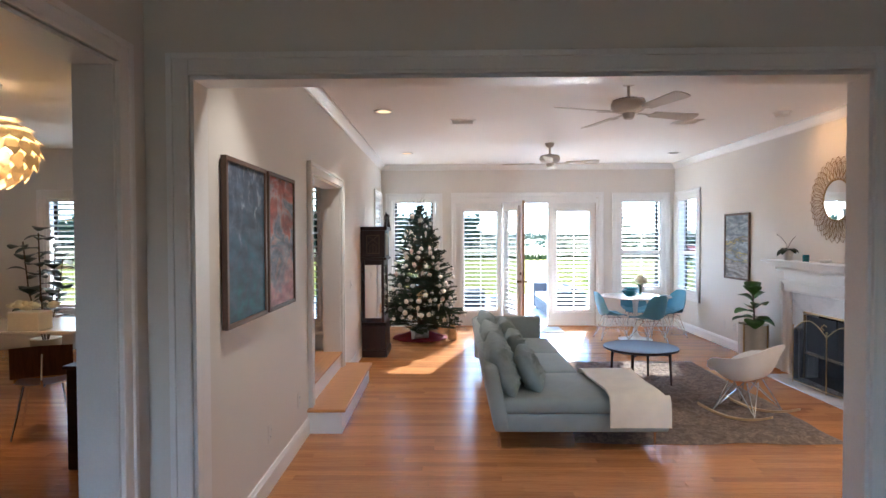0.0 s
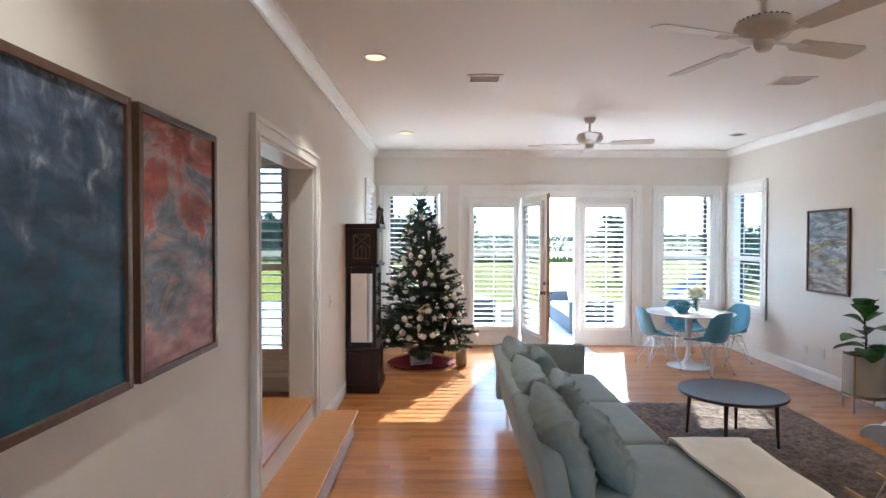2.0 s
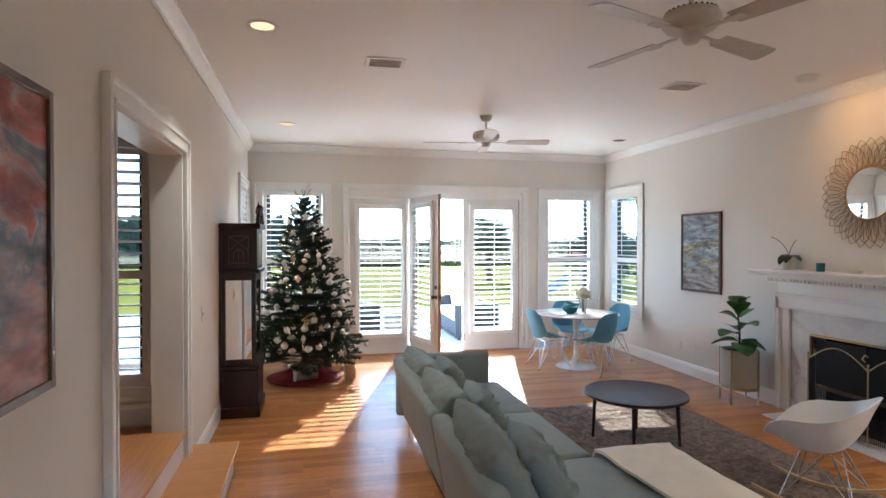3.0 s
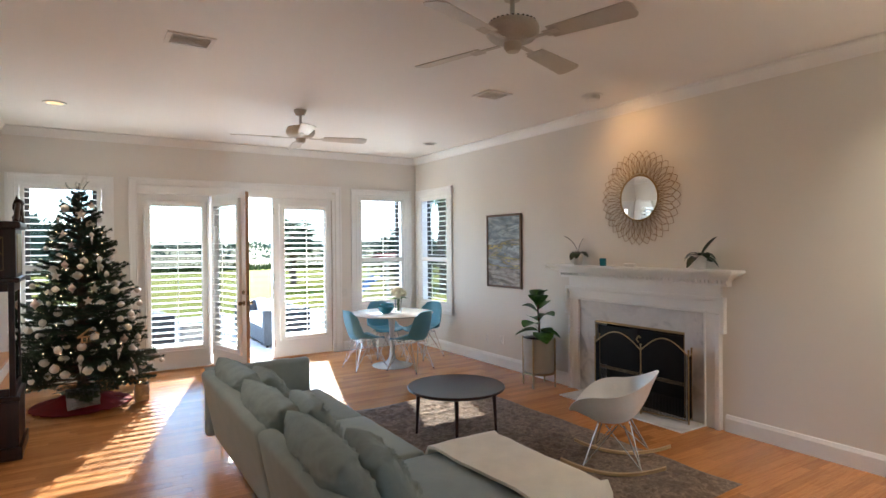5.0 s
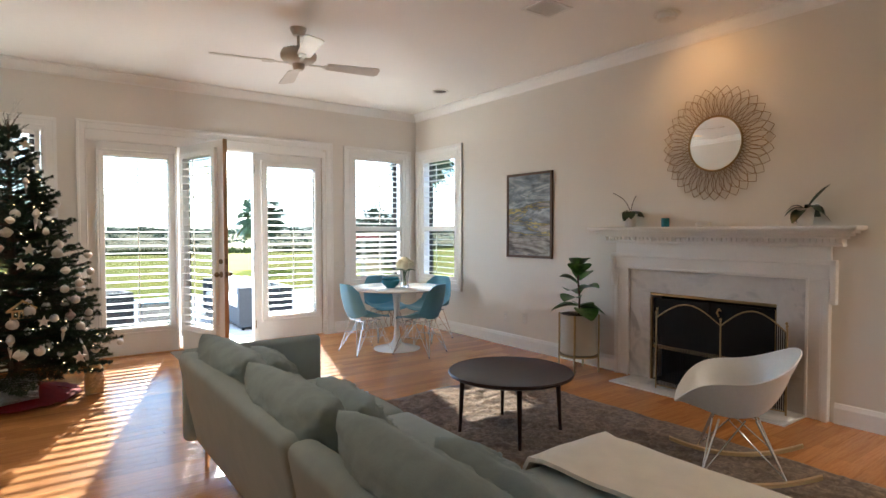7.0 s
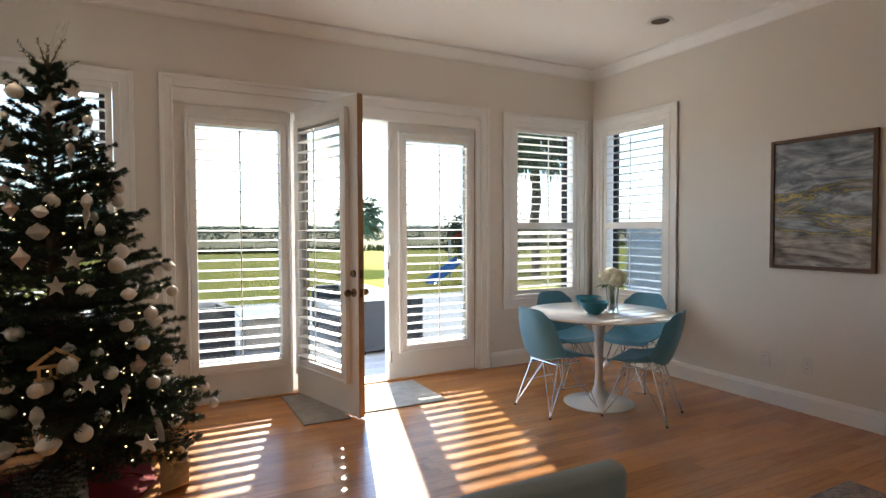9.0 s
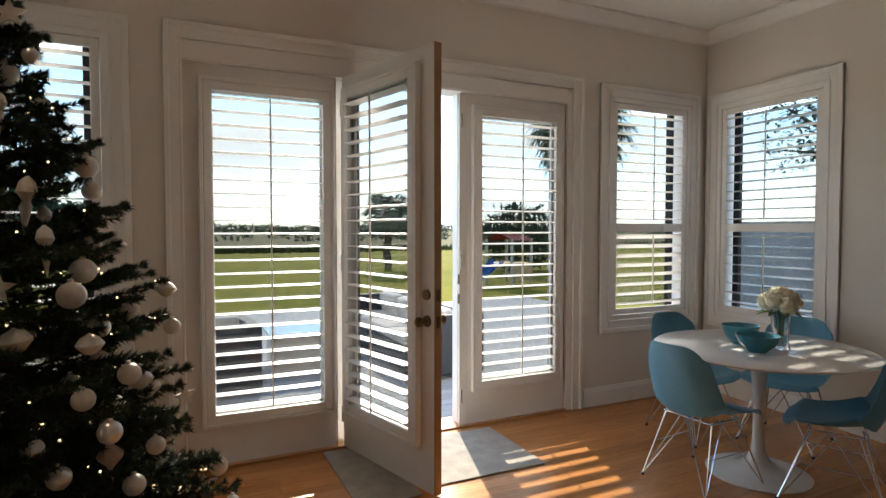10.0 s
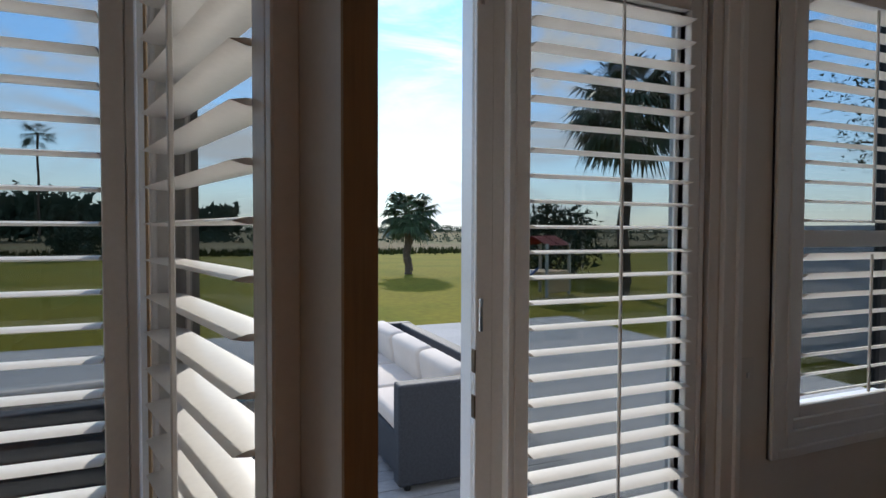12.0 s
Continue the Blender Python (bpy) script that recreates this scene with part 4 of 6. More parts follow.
bowl(3.08, 9.42, 0.735, 0.115, 0.095)
bowl(3.20, 9.62, 0.735, 0.105, 0.11)
vase = thing("flower_vase", "clear glass vase of cream hydrangeas on the round table", "vase", pose(3.27, 9.42, 0.735))
part("vase_glass", lathe(B(), [(0.045, 0.0), (0.048, 0.004), (0.042, 0.09), (0.052, 0.20), (0.056, 0.21), (0.050, 0.20), (0.038, 0.09), (0.040, 0.014), (0.001, 0.012)], 28), GLASS, vase, "clear glass", smooth=50)
random.seed(5)
for k in range(9):
    a = random.uniform(0, 6.28)
    hx, hy, hz = 0.082 * math.cos(k * 2.4) * (k / 8) ** 0.5, 0.082 * math.sin(k * 2.4) * (k / 8) ** 0.5, 0.305 - 0.055 * k / 8
    bm = B()
    bent(bm, [(0.015 * math.cos(a + 3), 0.015 * math.sin(a + 3), 0.02), (hx * 0.3, hy * 0.3, 0.17), (hx, hy, hz)], 0.003, 5)
    stem = part("stem", bm, LEAF, vase)
    bm = B()
    for q in range(90):
        d = Vector((random.gauss(0, 1), random.gauss(0, 1), random.gauss(0, 1))).normalized()
        p = Vector((hx, hy, hz)) + d * 0.050
        t = d.to_track_quat("Z", "Y").to_matrix().to_4x4()
        r = 0.014
        vs = [bm.verts.new(Matrix.Translation(p) @ t @ Vector((r * math.cos(i * 1.5708 + q), r * math.sin(i * 1.5708 + q), 0.003 * (i % 2)))) for i in range(4)]
        bm.faces.new(vs)
    ball(bm, (hx, hy, hz), 0.044, 10, 6)
    part("flower_head", bm, PETAL, stem, "cream hydrangea head")
bm = B()
for k in range(10):
    a = k * 0.66
    d = Vector((math.cos(a), math.sin(a), 0))
    p = d * 0.045 + Vector((0, 0, 0.215))
    s = Vector((-d.y, d.x, 0)) * 0.026
    vs = [bm.verts.new(v) for v in (p, p + d * 0.04 + s, p + d * 0.095 - Vector((0, 0, 0.02)), p + d * 0.04 - s)]
    bm.faces.new(vs)
part("leaves", bm, LEAF, vase, "green hydrangea leaves")


# ---------------------------------------------------------------- plants, mirror and mantel things
def leaf(bm, base, way, length, width, droop, curl=0.25, n=7):
    """A broad blade, arched, with a fold along its middle."""
    way = Vector(way).normalized()
    side = way.cross(Vector((0, 0, 1)))
    side = side.normalized() if side.length > 0.01 else Vector((1, 0, 0))
    up = side.cross(way).normalized()
    rows = []
    for j in range(n + 1):
        t = j / n
        w = width * (math.sin(math.pi * min(1, t * 0.93 + 0.05)) ** 0.75) * (0.65 + 0.6 * t)
        c = Vector(base) + way * length * t - Vector((0, 0, 1)) * droop * length * t * t
        rows.append([c - side * w + up * curl * w, c - side * w * 0.5 + up * curl * w * 0.35, c, c + side * w * 0.5 + up * curl * w * 0.35, c + side * w + up * curl * w])
    sheet(bm, rows)
    return bm


fig = thing("potted_fig", "fiddle-leaf fig in a grey pot on a brass stand", "potted plant", pose(4.13, 7.52, 0))
part("pot", lathe(B(), [(0.165, 0.17), (0.178, 0.18), (0.182, 0.55), (0.184, 0.565), (0.172, 0.565), (0.168, 0.52), (0.001, 0.52)], 40), POTGREY, fig, "matte grey cylinder pot", smooth=40)
part("soil", lathe(B(), [(0.168, 0.515), (0.165, 0.535), (0.001, 0.54)], 24), SOIL, fig)
stand = part("plant_stand", lathe(B(), [(0.186, 0.150), (0.190, 0.150), (0.190, 0.168), (0.176, 0.168), (0.001, 0.165)], 40), BRASS, fig, "brass ring stand")
for k in range(4):
    a = 0.5 + k * math.pi / 2
    bm = B()
    rod(bm, (0.196 * math.cos(a), 0.196 * math.sin(a), 0), (0.196 * math.cos(a), 0.196 * math.sin(a), 0.57), 0.010, 0.010, 12)
    part("stand_leg", bm, BRASS, stand, smooth=40)
rf = random.Random(8)
bm = B()
bent(bm, [(0, 0, 0.53), (0.01, 0.0, 0.72), (0.0, 0.015, 0.90), (0.015, 0.01, 1.02)], 0.010, 7)
part("stem", bm, BARK, fig)
for k, (a, z, ln, el) in enumerate(((2.2, 0.64, 0.27, 0.15), (4.3, 0.62, 0.26, 0.05), (0.4, 0.66, 0.23, 0.0), (5.5, 0.63, 0.24, 0.1), (3.3, 0.72, 0.27, 0.35), (1.2, 0.76, 0.24, 0.45),
                                 (4.9, 0.80, 0.24, 0.55), (2.4, 0.86, 0.25, 0.75), (0.2, 0.90, 0.23, 0.85), (3.9, 0.95, 0.25, 1.05), (1.6, 0.99, 0.24, 1.2), (5.2, 1.01, 0.22, 1.1))):
    bm = leaf(B(), (0.012 * math.cos(a), 0.012 * math.sin(a), z), (math.cos(a) * math.cos(el), math.sin(a) * math.cos(el), math.sin(el)), ln, 0.115 + 0.012 * rf.random(), 0.38, 0.32, 9)
    part("leaf", bm, LEAF, fig, smooth=70)


def orchid(x, y, s, spikes, seed):
    r = random.Random(seed)
    o = thing("potted_orchid", "white pot with an orchid plant on the mantel", "potted plant", pose(x, y, 1.428))
    part("pot", lathe(B(), [(0.042 * s, 0), (0.045 * s, 0.004), (0.058 * s, 0.115 * s), (0.060 * s, 0.12 * s), (0.053 * s, 0.118 * s), (0.001, 0.10 * s)], 28), CERAMIC, o, "white ceramic pot", smooth=40)
    for k in range(8):
        a, el = k * 0.8 + r.uniform(-0.3, 0.3), r.uniform(0.15, 1.0)
        bm = leaf(B(), (0, 0, 0.11 * s), (math.cos(a) * math.cos(el), math.sin(a) * math.cos(el), math.sin(el)), r.uniform(0.14, 0.20) * s, 0.048, 0.85)
        part("leaf", bm, LEAFDARK, o, smooth=70)
    for k in range(spikes):
        a = r.uniform(0, 6.28)
        bm = B()
        pts = [Vector((0, 0, 0.10 * s)) + Vector((math.cos(a) * 0.16 * t * t, math.sin(a) * 0.16 * t * t, 0.24 * t - 0.03 * t ** 4)) * s for t in [i / 8 for i in range(9)]]
        bent(bm, pts, 0.0032, 5)
        part("flower_spike", bm, BARK, o)
    return o


orchid(4.29, 7.04, 1.05, 2, 3)
orc = orchid(4.28, 5.55, 1.05, 0, 4)
bm = leaf(B(), (0, 0, 0.11), (0.1, -0.55, 0.8), 0.26, 0.048, 0.12)
part("leaf", bm, LEAFDARK, orc, smooth=70)
bm = lathe(B(), [(0.030, 0), (0.034, 0.004), (0.036, 0.078), (0.033, 0.08), (0.030, 0.012), (0.001, 0.010)], 28)
tagged(part("candle_holder", bm, TEAL, None, "small teal glass candle holder on the mantel", smooth=40, m=pose(4.29, 6.68, 1.428)), category="candle holder")
bm = lathe(B(), [(0.045, 0), (0.058, 0.006), (0.060, 0.032), (0.050, 0.036), (0.001, 0.028)], 28)
tagged(part("dish", bm, CERAMIC, None, "small pale ceramic dish on the mantel", smooth=40, m=pose(4.29, 6.33, 1.428)), category="dish")

sunm = thing("sunburst_mirror", "round wall mirror framed by pointed gold wire petals", "mirror", pose(XR - 0.004, 6.285, 2.125, 0, -90, 0))
part("mirror_plate", lathe(B(), [(0.0, 0.0), (0.225, 0.0), (0.225, 0.018), (0.001, 0.019)], 56), MIRROR, sunm, "clear mirror glass")
bm = B()
bent(bm, [(0.228 * math.cos(i * math.pi / 32), 0.228 * math.sin(i * math.pi / 32), 0.018) for i in range(65)], 0.009, 8)
part("rim", bm, BRASS, sunm, "thin brass rim", smooth=50)
for layer, (count, r1, half, lift) in enumerate(((32, 0.478, 0.062, 0.010), (32, 0.432, 0.052, 0.026))):
    bm = B()
    pts = []
    for i in range(17):
        t = i / 16
        s = 1 - abs(2 * t - 1)
        rad = 0.225 + (r1 - 0.225) * s
        off = half * math.sin(math.pi * s ** 1.25) ** 0.85 * (1 if t < 0.5 else -1)
        pts.append(Vector((rad, off, lift)))
    bent(bm, pts, 0.0026, 5)
    me = mesh_of("wire_petal", bm, GOLD, 60)
    for k in range(count):
        o = new("wire_petal", me)
        o.parent = sunm
        o.matrix_basis = pose(0, 0, 0, 0, 0, (k + 0.5 * layer) * 360 / count)


# ---------------------------------------------------------------- pictures
def canvas(name, colours, scale, stretch, seed):
    m = bpy.data.materials.new(name)
    m.use_nodes = True
    t = m.node_tree
    p = t.nodes["Principled BSDF"]
    tc, mp = t.nodes.new("ShaderNodeTexCoord"), t.nodes.new("ShaderNodeMapping")
    mp.inputs["Scale"].default_value, mp.inputs["Location"].default_value = stretch, (seed, seed * 0.7, 0)
    n = t.nodes.new("ShaderNodeTexNoise")
    n.inputs["Scale"].default_value, n.inputs["Detail"].default_value, n.inputs["Roughness"].default_value, n.inputs["Distortion"].default_value = scale, 8, 0.62, 0.7
    sep, add, mul = t.nodes.new("ShaderNodeSeparateXYZ"), t.nodes.new("ShaderNodeMath"), t.nodes.new("ShaderNodeMath")
    ramp = t.nodes.new("ShaderNodeValToRGB")
    e = ramp.color_ramp.elements
    while len(e) < len(colours):
        e.new(0.5)
    for i, (pos, c) in enumerate(colours):
        e[i].position, e[i].color = pos, (*c, 1)
    t.links.new(tc.outputs["Object"], mp.inputs["Vector"])
    t.links.new(mp.outputs["Vector"], n.inputs["Vector"])
    t.links.new(tc.outputs["Object"], sep.inputs["Vector"])
    mul.operation, mul.inputs[1].default_value = "MULTIPLY_ADD", 0.42
    mul.inputs[2].default_value = -0.0
    t.links.new(sep.outputs["Z"], mul.inputs[0])
    t.links.new(mul.outputs[0], add.inputs[0])
    t.links.new(n.outputs["Fac"], add.inputs[1])
    t.links.new(add.outputs[0], ramp.inputs["Fac"])
    n2 = t.nodes.new("ShaderNodeTexNoise")
    n2.inputs["Scale"].default_value, n2.inputs["Detail"].default_value = 9, 8
    mp2 = t.nodes.new("ShaderNodeMapping")
    mp2.inputs["Scale"].default_value = (1, 0.6, 1.7)
    t.links.new(tc.outputs["Object"], mp2.inputs["Vector"])
    t.links.new(mp2.outputs["Vector"], n2.inputs["Vector"])
    hs, mr = t.nodes.new("ShaderNodeHueSaturation"), t.nodes.new("ShaderNodeMapRange")
    mr.inputs["From Min"].default_value, mr.inputs["From Max"].default_value = 0.3, 0.7
    mr.inputs["To Min"].default_value, mr.inputs["To Max"].default_value = 0.5, 1.5
    t.links.new(n2.outputs["Fac"], mr.inputs["Value"])
    t.links.new(mr.outputs["Result"], hs.inputs["Value"])
    t.links.new(ramp.outputs["Color"], hs.inputs["Color"])
    t.links.new(hs.outputs["Color"], p.inputs["Base Color"])
    b = t.nodes.new("ShaderNodeBump")
    b.inputs["Strength"].default_value, b.inputs["Distance"].default_value = 0.3, 0.004
    t.links.new(n2.outputs["Fac"], b.inputs["Height"])
    t.links.new(b.outputs["Normal"], p.inputs["Normal"])
    p.inputs["Roughness"].default_value, p.inputs["Specular IOR Level"].default_value = 0.55, 0.25
    return m


BLUEART = canvas("blue_canvas", [(0.20, (0.012, 0.090, 0.120)), (0.38, (0.020, 0.066, 0.108)), (0.54, (0.042, 0.064, 0.106)), (0.66, (0.080, 0.105, 0.160)), (0.82, (0.34, 0.38, 0.44))], 5.0, (1, 1.6, 1.3), 3)
REDART = canvas("red_canvas", [(0.24, (0.40, 0.20, 0.20)), (0.36, (0.44, 0.27, 0.27)), (0.44, (0.30, 0.27, 0.31)), (0.52, (0.17, 0.20, 0.25)), (0.57, (0.42, 0.30, 0.29)), (0.63, (0.40, 0.13, 0.11)), (0.74, (0.34, 0.07, 0.05)), (0.84, (0.50, 0.26, 0.10))], 3.4, (1, 0.9, 1.4), 5)
LAND = canvas("landscape_canvas", [(0.28, (0.16, 0.14, 0.13)), (0.38, (0.44, 0.40, 0.36)), (0.44, (0.13, 0.16, 0.20)), (0.47, (0.55, 0.43, 0.14)), (0.50, (0.14, 0.17, 0.20)), (0.58, (0.42, 0.45, 0.48)), (0.66, (0.17, 0.21, 0.25)), (0.78, (0.36, 0.39, 0.42))], 3.0, (1, 0.55, 2.6), 9)


def picture(name, label, m, w, h, art, deep=0.045, edge=0.028):
    """Hangs with its back at local x 0, facing +x; y across, z up."""
    t = thing(name, label, "painting", m)
    bm = B()
    box(bm, 0.004, deep - 0.012, -w / 2 + edge, w / 2 - edge, -h / 2 + edge, h / 2 - edge)
    part("canvas", bm, art, t, "abstract painted canvas")
    for y0, y1, z0, z1 in ((-w / 2, -w / 2 + edge, -h / 2, h / 2), (w / 2 - edge, w / 2, -h / 2, h / 2), (-w / 2 + edge, w / 2 - edge, -h / 2, -h / 2 + edge), (-w / 2 + edge, w / 2 - edge, h / 2 - edge, h / 2)):
        bm = B()
        box(bm, 0.004, deep, y0, y1, z0, z1, None, 0.002, 1)
        part("frame", bm, FRAMEW, t, "thin walnut-brown float frame")
    return t


picture("painting", "large dark blue abstract painting in a brown frame", LEFT @ pose(0.004, 0.545, 1.705), 0.69, 0.95, BLUEART, 0.036)
picture("painting", "rust red and blue abstract painting in a brown frame", LEFT @ pose(0.004, 1.265, 1.705), 0.66, 0.95, REDART, 0.036)
picture("painting", "grey and ochre abstract landscape in a brown frame", pose(XR, 8.485, 1.575, 0, 0, 180), 0.735, 0.985, LAND, 0.03)


# ---------------------------------------------------------------- ceiling things
def ceiling_fan(x, y, turn, label):
    f = thing("ceiling_fan", label, "ceiling fan", pose(x, y, CEILING) @ Matrix.Diagonal((1, 1, 0.84, 1)), "ceiling fans")
    part("canopy", lathe(B(), [(0.03, -0.075), (0.045, -0.07), (0.068, -0.02), (0.070, 0.0), (0.001, 0.0)], 32), FANW, f, smooth=40)
    bm = B()
    rod(bm, (0, 0, -0.20), (0, 0, -0.06), 0.013, 0.013, 14)
    part("downrod", bm, FANW, f, smooth=40)
    part("motor", lathe(B(), [(0.001, -0.355), (0.085, -0.352), (0.125, -0.335), (0.150, -0.30), (0.152, -0.265), (0.140, -0.235), (0.10, -0.21), (0.05, -0.20), (0.02, -0.185), (0.001, -0.18)], 40), FANW, f, "off-white motor housing", smooth=40)
    bm = B()
    for k in range(28):
        box(bm, 0.095, 0.135, -0.004, 0.004, -0.231, -0.222, Matrix.Rotation(k * math.pi / 14, 4, "Z"))
    part("motor_vents", bm, BLACK, f, kind="stuff")
    part("hub", lathe(B(), [(0.001, -0.425), (0.035, -0.42), (0.050, -0.395), (0.052, -0.36), (0.08, -0.352), (0.001, -0.35)], 32), FANW, f, smooth=40)
    for k in range(4):
        m = Matrix.Rotation(radians(turn + 90 * k), 4, "Z")
        bm = B()
        box(bm, 0.09, 0.25, -0.016, 0.016, -0.362, -0.354, m, 0.003, 1)
        box(bm, 0.21, 0.30, -0.045, 0.045, -0.360, -0.354, m @ Matrix.Translation((0, 0, 0)), 0.003, 1)
        arm = part("blade_iron", bm, FANW, f)
        bm = B()
        out = []
        for i in range(9):
            t = i / 8
            out.append((0.24 + 0.44 * t, 0.055 + 0.020 * t))
        out += [(0.700, 0.062), (0.710, 0.04)]
        ring_pts = out + [(px, -py) for px, py in reversed(out)]
        top = [bm.verts.new((px, py, 0.004)) for px, py in ring_pts]
        low = [bm.verts.new((px, py, -0.003)) for px, py in ring_pts]
        bm.faces.new(top)
        bm.faces.new(low[::-1])
        for i in range(len(top)):
            j = (i + 1) % len(top)
            bm.faces.new((top[i], low[i], low[j], top[j]))
        bm.transform(m @ Matrix.Translation((0, 0, -0.352)) @ Matrix.Rotation(radians(-14), 4, "X"))
        part("blade", bm, FANW, f, "off-white blade")
    return f


ceiling_fan(1.70, 5.02, 18, "off-white four-blade ceiling fan near the opening")
ceiling_fan(1.59, 8.43, 78, "off-white four-blade ceiling fan near the doors")


def downlight(x, y, lit, tilt):
    label = "recessed downlight with warm lit bulb" if lit else "recessed downlight with dark unlit trim"
    d = thing("downlight", label, "downlight", pose(x, y, CEILING), "ceiling downlights")
    part("trim_ring", lathe(B(), [(0.100, -0.001), (0.104, -0.006), (0.098, -0.012), (0.076, -0.008), (0.074, -0.001)], 36), VENTW, d, smooth=40)
    part("lens", lathe(B(), [(0.001, -0.004), (0.074, -0.004), (0.074, -0.002), (0.001, -0.002)], 30), DISC if lit else mat("dark_baffle", (0.06, 0.045, 0.035), 0.5), d, "warm lit bulb" if lit else "dark baffle")
    return d


downlight(-0.61, 6.22, True, 0)
downlight(-0.61, 9.34, True, 0)
downlight(-0.61, 3.12, True, 0)
downlight(3.83, 9.47, False, 0)
# unseen downlight, added to brighten the east wall and the floor near it
downlight(3.83, 3.15, True, 0)
eyeb = downlight(3.84, 6.40, True, 1)
bm = B()
lathe(bm, [(0.062, -0.05), (0.072, -0.045), (0.076, -0.004), (0.066, -0.004), (0.058, -0.04)], 28)
part("eyeball", bm, VENTW, eyeb, "swivel eyeball", smooth=40)
# the last entry is fill light from the added south-east downlight
for n, (x, y, w) in enumerate(((-0.61, 6.22, 8.0), (-0.61, 9.34, 4.0), (-0.61, 3.12, 5.0), (3.83, 3.15, 12.0))):
    bulb("downlight_bulb", x, y, CEILING - 0.03, w, (1.0, 0.85, 0.68), 0.05, 140 if x > 0 else 92).data.spot_blend = 1.0
wash = bulb("downlight_bulb", 3.84, 6.40, CEILING - 0.08, 1.05, (1.0, 0.50, 0.18), 0.04, 140)
wash.data.spot_blend = 1.0
wash.matrix_world = look((3.84, 6.40, CEILING - 0.07), (4.40, 6.30, 2.42))


def vent(x, y, w, d, label):
    v = thing("ceiling_vent", label, "vent", pose(x, y, CEILING), "ceiling vents")
    bm = B()
    ring(bm, -w / 2 + 0.03, w / 2 - 0.03, -d / 2 + 0.03, d / 2 - 0.03, 0.03, 0.0, 0.010)
    bm.transform(Matrix.Rotation(radians(-90), 4, "X"))
    part("frame", bm, VENTW, v, "white vent frame")
    bm = B()
    box(bm, -w / 2 + 0.03, w / 2 - 0.03, -d / 2 + 0.03, d / 2 - 0.03, -0.003, -0.001)
    part("backing", bm, VENTW, v)
    for i in range(8):
        bm = B()
        yy = -d / 2 + 0.045 + i * (d - 0.09) / 7
        box(bm, -w / 2 + 0.03, w / 2 - 0.03, -0.008, 0.008, -0.0012, 0.0012, pose(0, yy, -0.009, 18))
        part("slat", bm, VENTW, v)
    return v


vent(0.265, 6.80, 0.31, 0.24, "white louvred ceiling vent")
vent(2.98, 6.88, 0.30, 0.26, "white louvred ceiling vent near the fireplace")


def plate(m, label, kind="outlet"):
    p = thing("wall_outlet" if kind == "outlet" else "light_switch", label, "outlet" if kind == "outlet" else "switch", m)
    bm = B()
    box(bm, 0, 0.006, -0.038, 0.038, -0.062, 0.062, None, 0.003, 2)
    part("cover_plate", bm, PLATE, p)
    if kind == "outlet":
        for z in (-0.024, 0.024):
            bm = B()
            box(bm, 0.006, 0.008, -0.017, 0.017, z - 0.015, z + 0.015, None, 0.001, 1)
            s = part("socket", bm, WHITEP, p)
            bm = B()
            box(bm, 0.008, 0.0085, -0.008, -0.005, z - 0.006, z + 0.006)
            box(bm, 0.008, 0.0085, 0.005, 0.008, z - 0.006, z + 0.006)
            part("slots", bm, BLACK, s)
    else:
        bm = B()
        box(bm, 0.006, 0.016, -0.005, 0.005, -0.012, 0.008, None, 0.001, 1)
        part("toggle", bm, WHITEP, p)
    return p


plate(LEFT @ pose(0, 1.02, 0.39), "white duplex outlet on the wall")
plate(LEFT @ pose(0, 1.80, 0.39), "white duplex outlet beside the step")
plate(LEFT @ pose(0, 4.42, 1.12), "white toggle switch plate", "switch")
for y, z in ((8.89, 0.35), (8.56, 0.36), (4.16, 0.46)):
    plate(pose(XR, y, z, 0, 0, 180), "white duplex outlet above the baseboard")
plate(pose(3.09, YB, 0.92, 0, 0, -90), "white toggle switch plate", "switch")

# ---------------------------------------------------------------- longcase clock
ck = thing("grandfather_clock", "dark mahogany longcase clock with glass sides and carved hood", "clock", pose(-1.185, 8.07, 0))
# local x out from the wall (0..0.36), y along the wall (0..0.56)


def cbox(name, x0, x1, y0, y1, z0, z1, bev=0.006, material=CLOCKWOOD, label="", parent=ck):
    return part(name, box(B(), x0, x1, y0, y1, z0, z1, None, bev, 2), material, parent, label)


cbox("plinth", 0.0, 0.375, -0.01, 0.57, 0.0, 0.10, 0.008)
cbox("base", 0.01, 0.355, 0.01, 0.55, 0.10, 0.46)
cbox("base_moulding", 0.005, 0.365, 0.0, 0.56, 0.46, 0.50, 0.012)
for i, (x0, x1, y0, y1) in enumerate(((0.015, 0.055, 0.03, 0.07), (0.295, 0.335, 0.03, 0.07), (0.015, 0.055, 0.49, 0.53), (0.295, 0.335, 0.49, 0.53))):
    cbox("trunk_post", x0, x1, y0, y1, 0.50, 1.40)
cbox("trunk_back", 0.0, 0.012, 0.03, 0.53, 0.50, 1.40)
cbox("trunk_rail", 0.056, 0.294, 0.034, 0.066, 0.50, 0.56)
cbox("trunk_rail", 0.056, 0.294, 0.034, 0.066, 1.33, 1.40)
cbox("side_glass", 0.056, 0.294, 0.048, 0.052, 0.56, 1.33, 0.0, MIRROR, "bevelled side glass with bright reflections")
cbox("door_rail", 0.31, 0.335, 0.07, 0.49, 0.50, 0.57)
cbox("door_rail", 0.31, 0.335, 0.07, 0.49, 1.32, 1.40)
cbox("door_glass", 0.322, 0.326, 0.07, 0.49, 0.57, 1.32, 0.0, GLASS, "glazed trunk door")
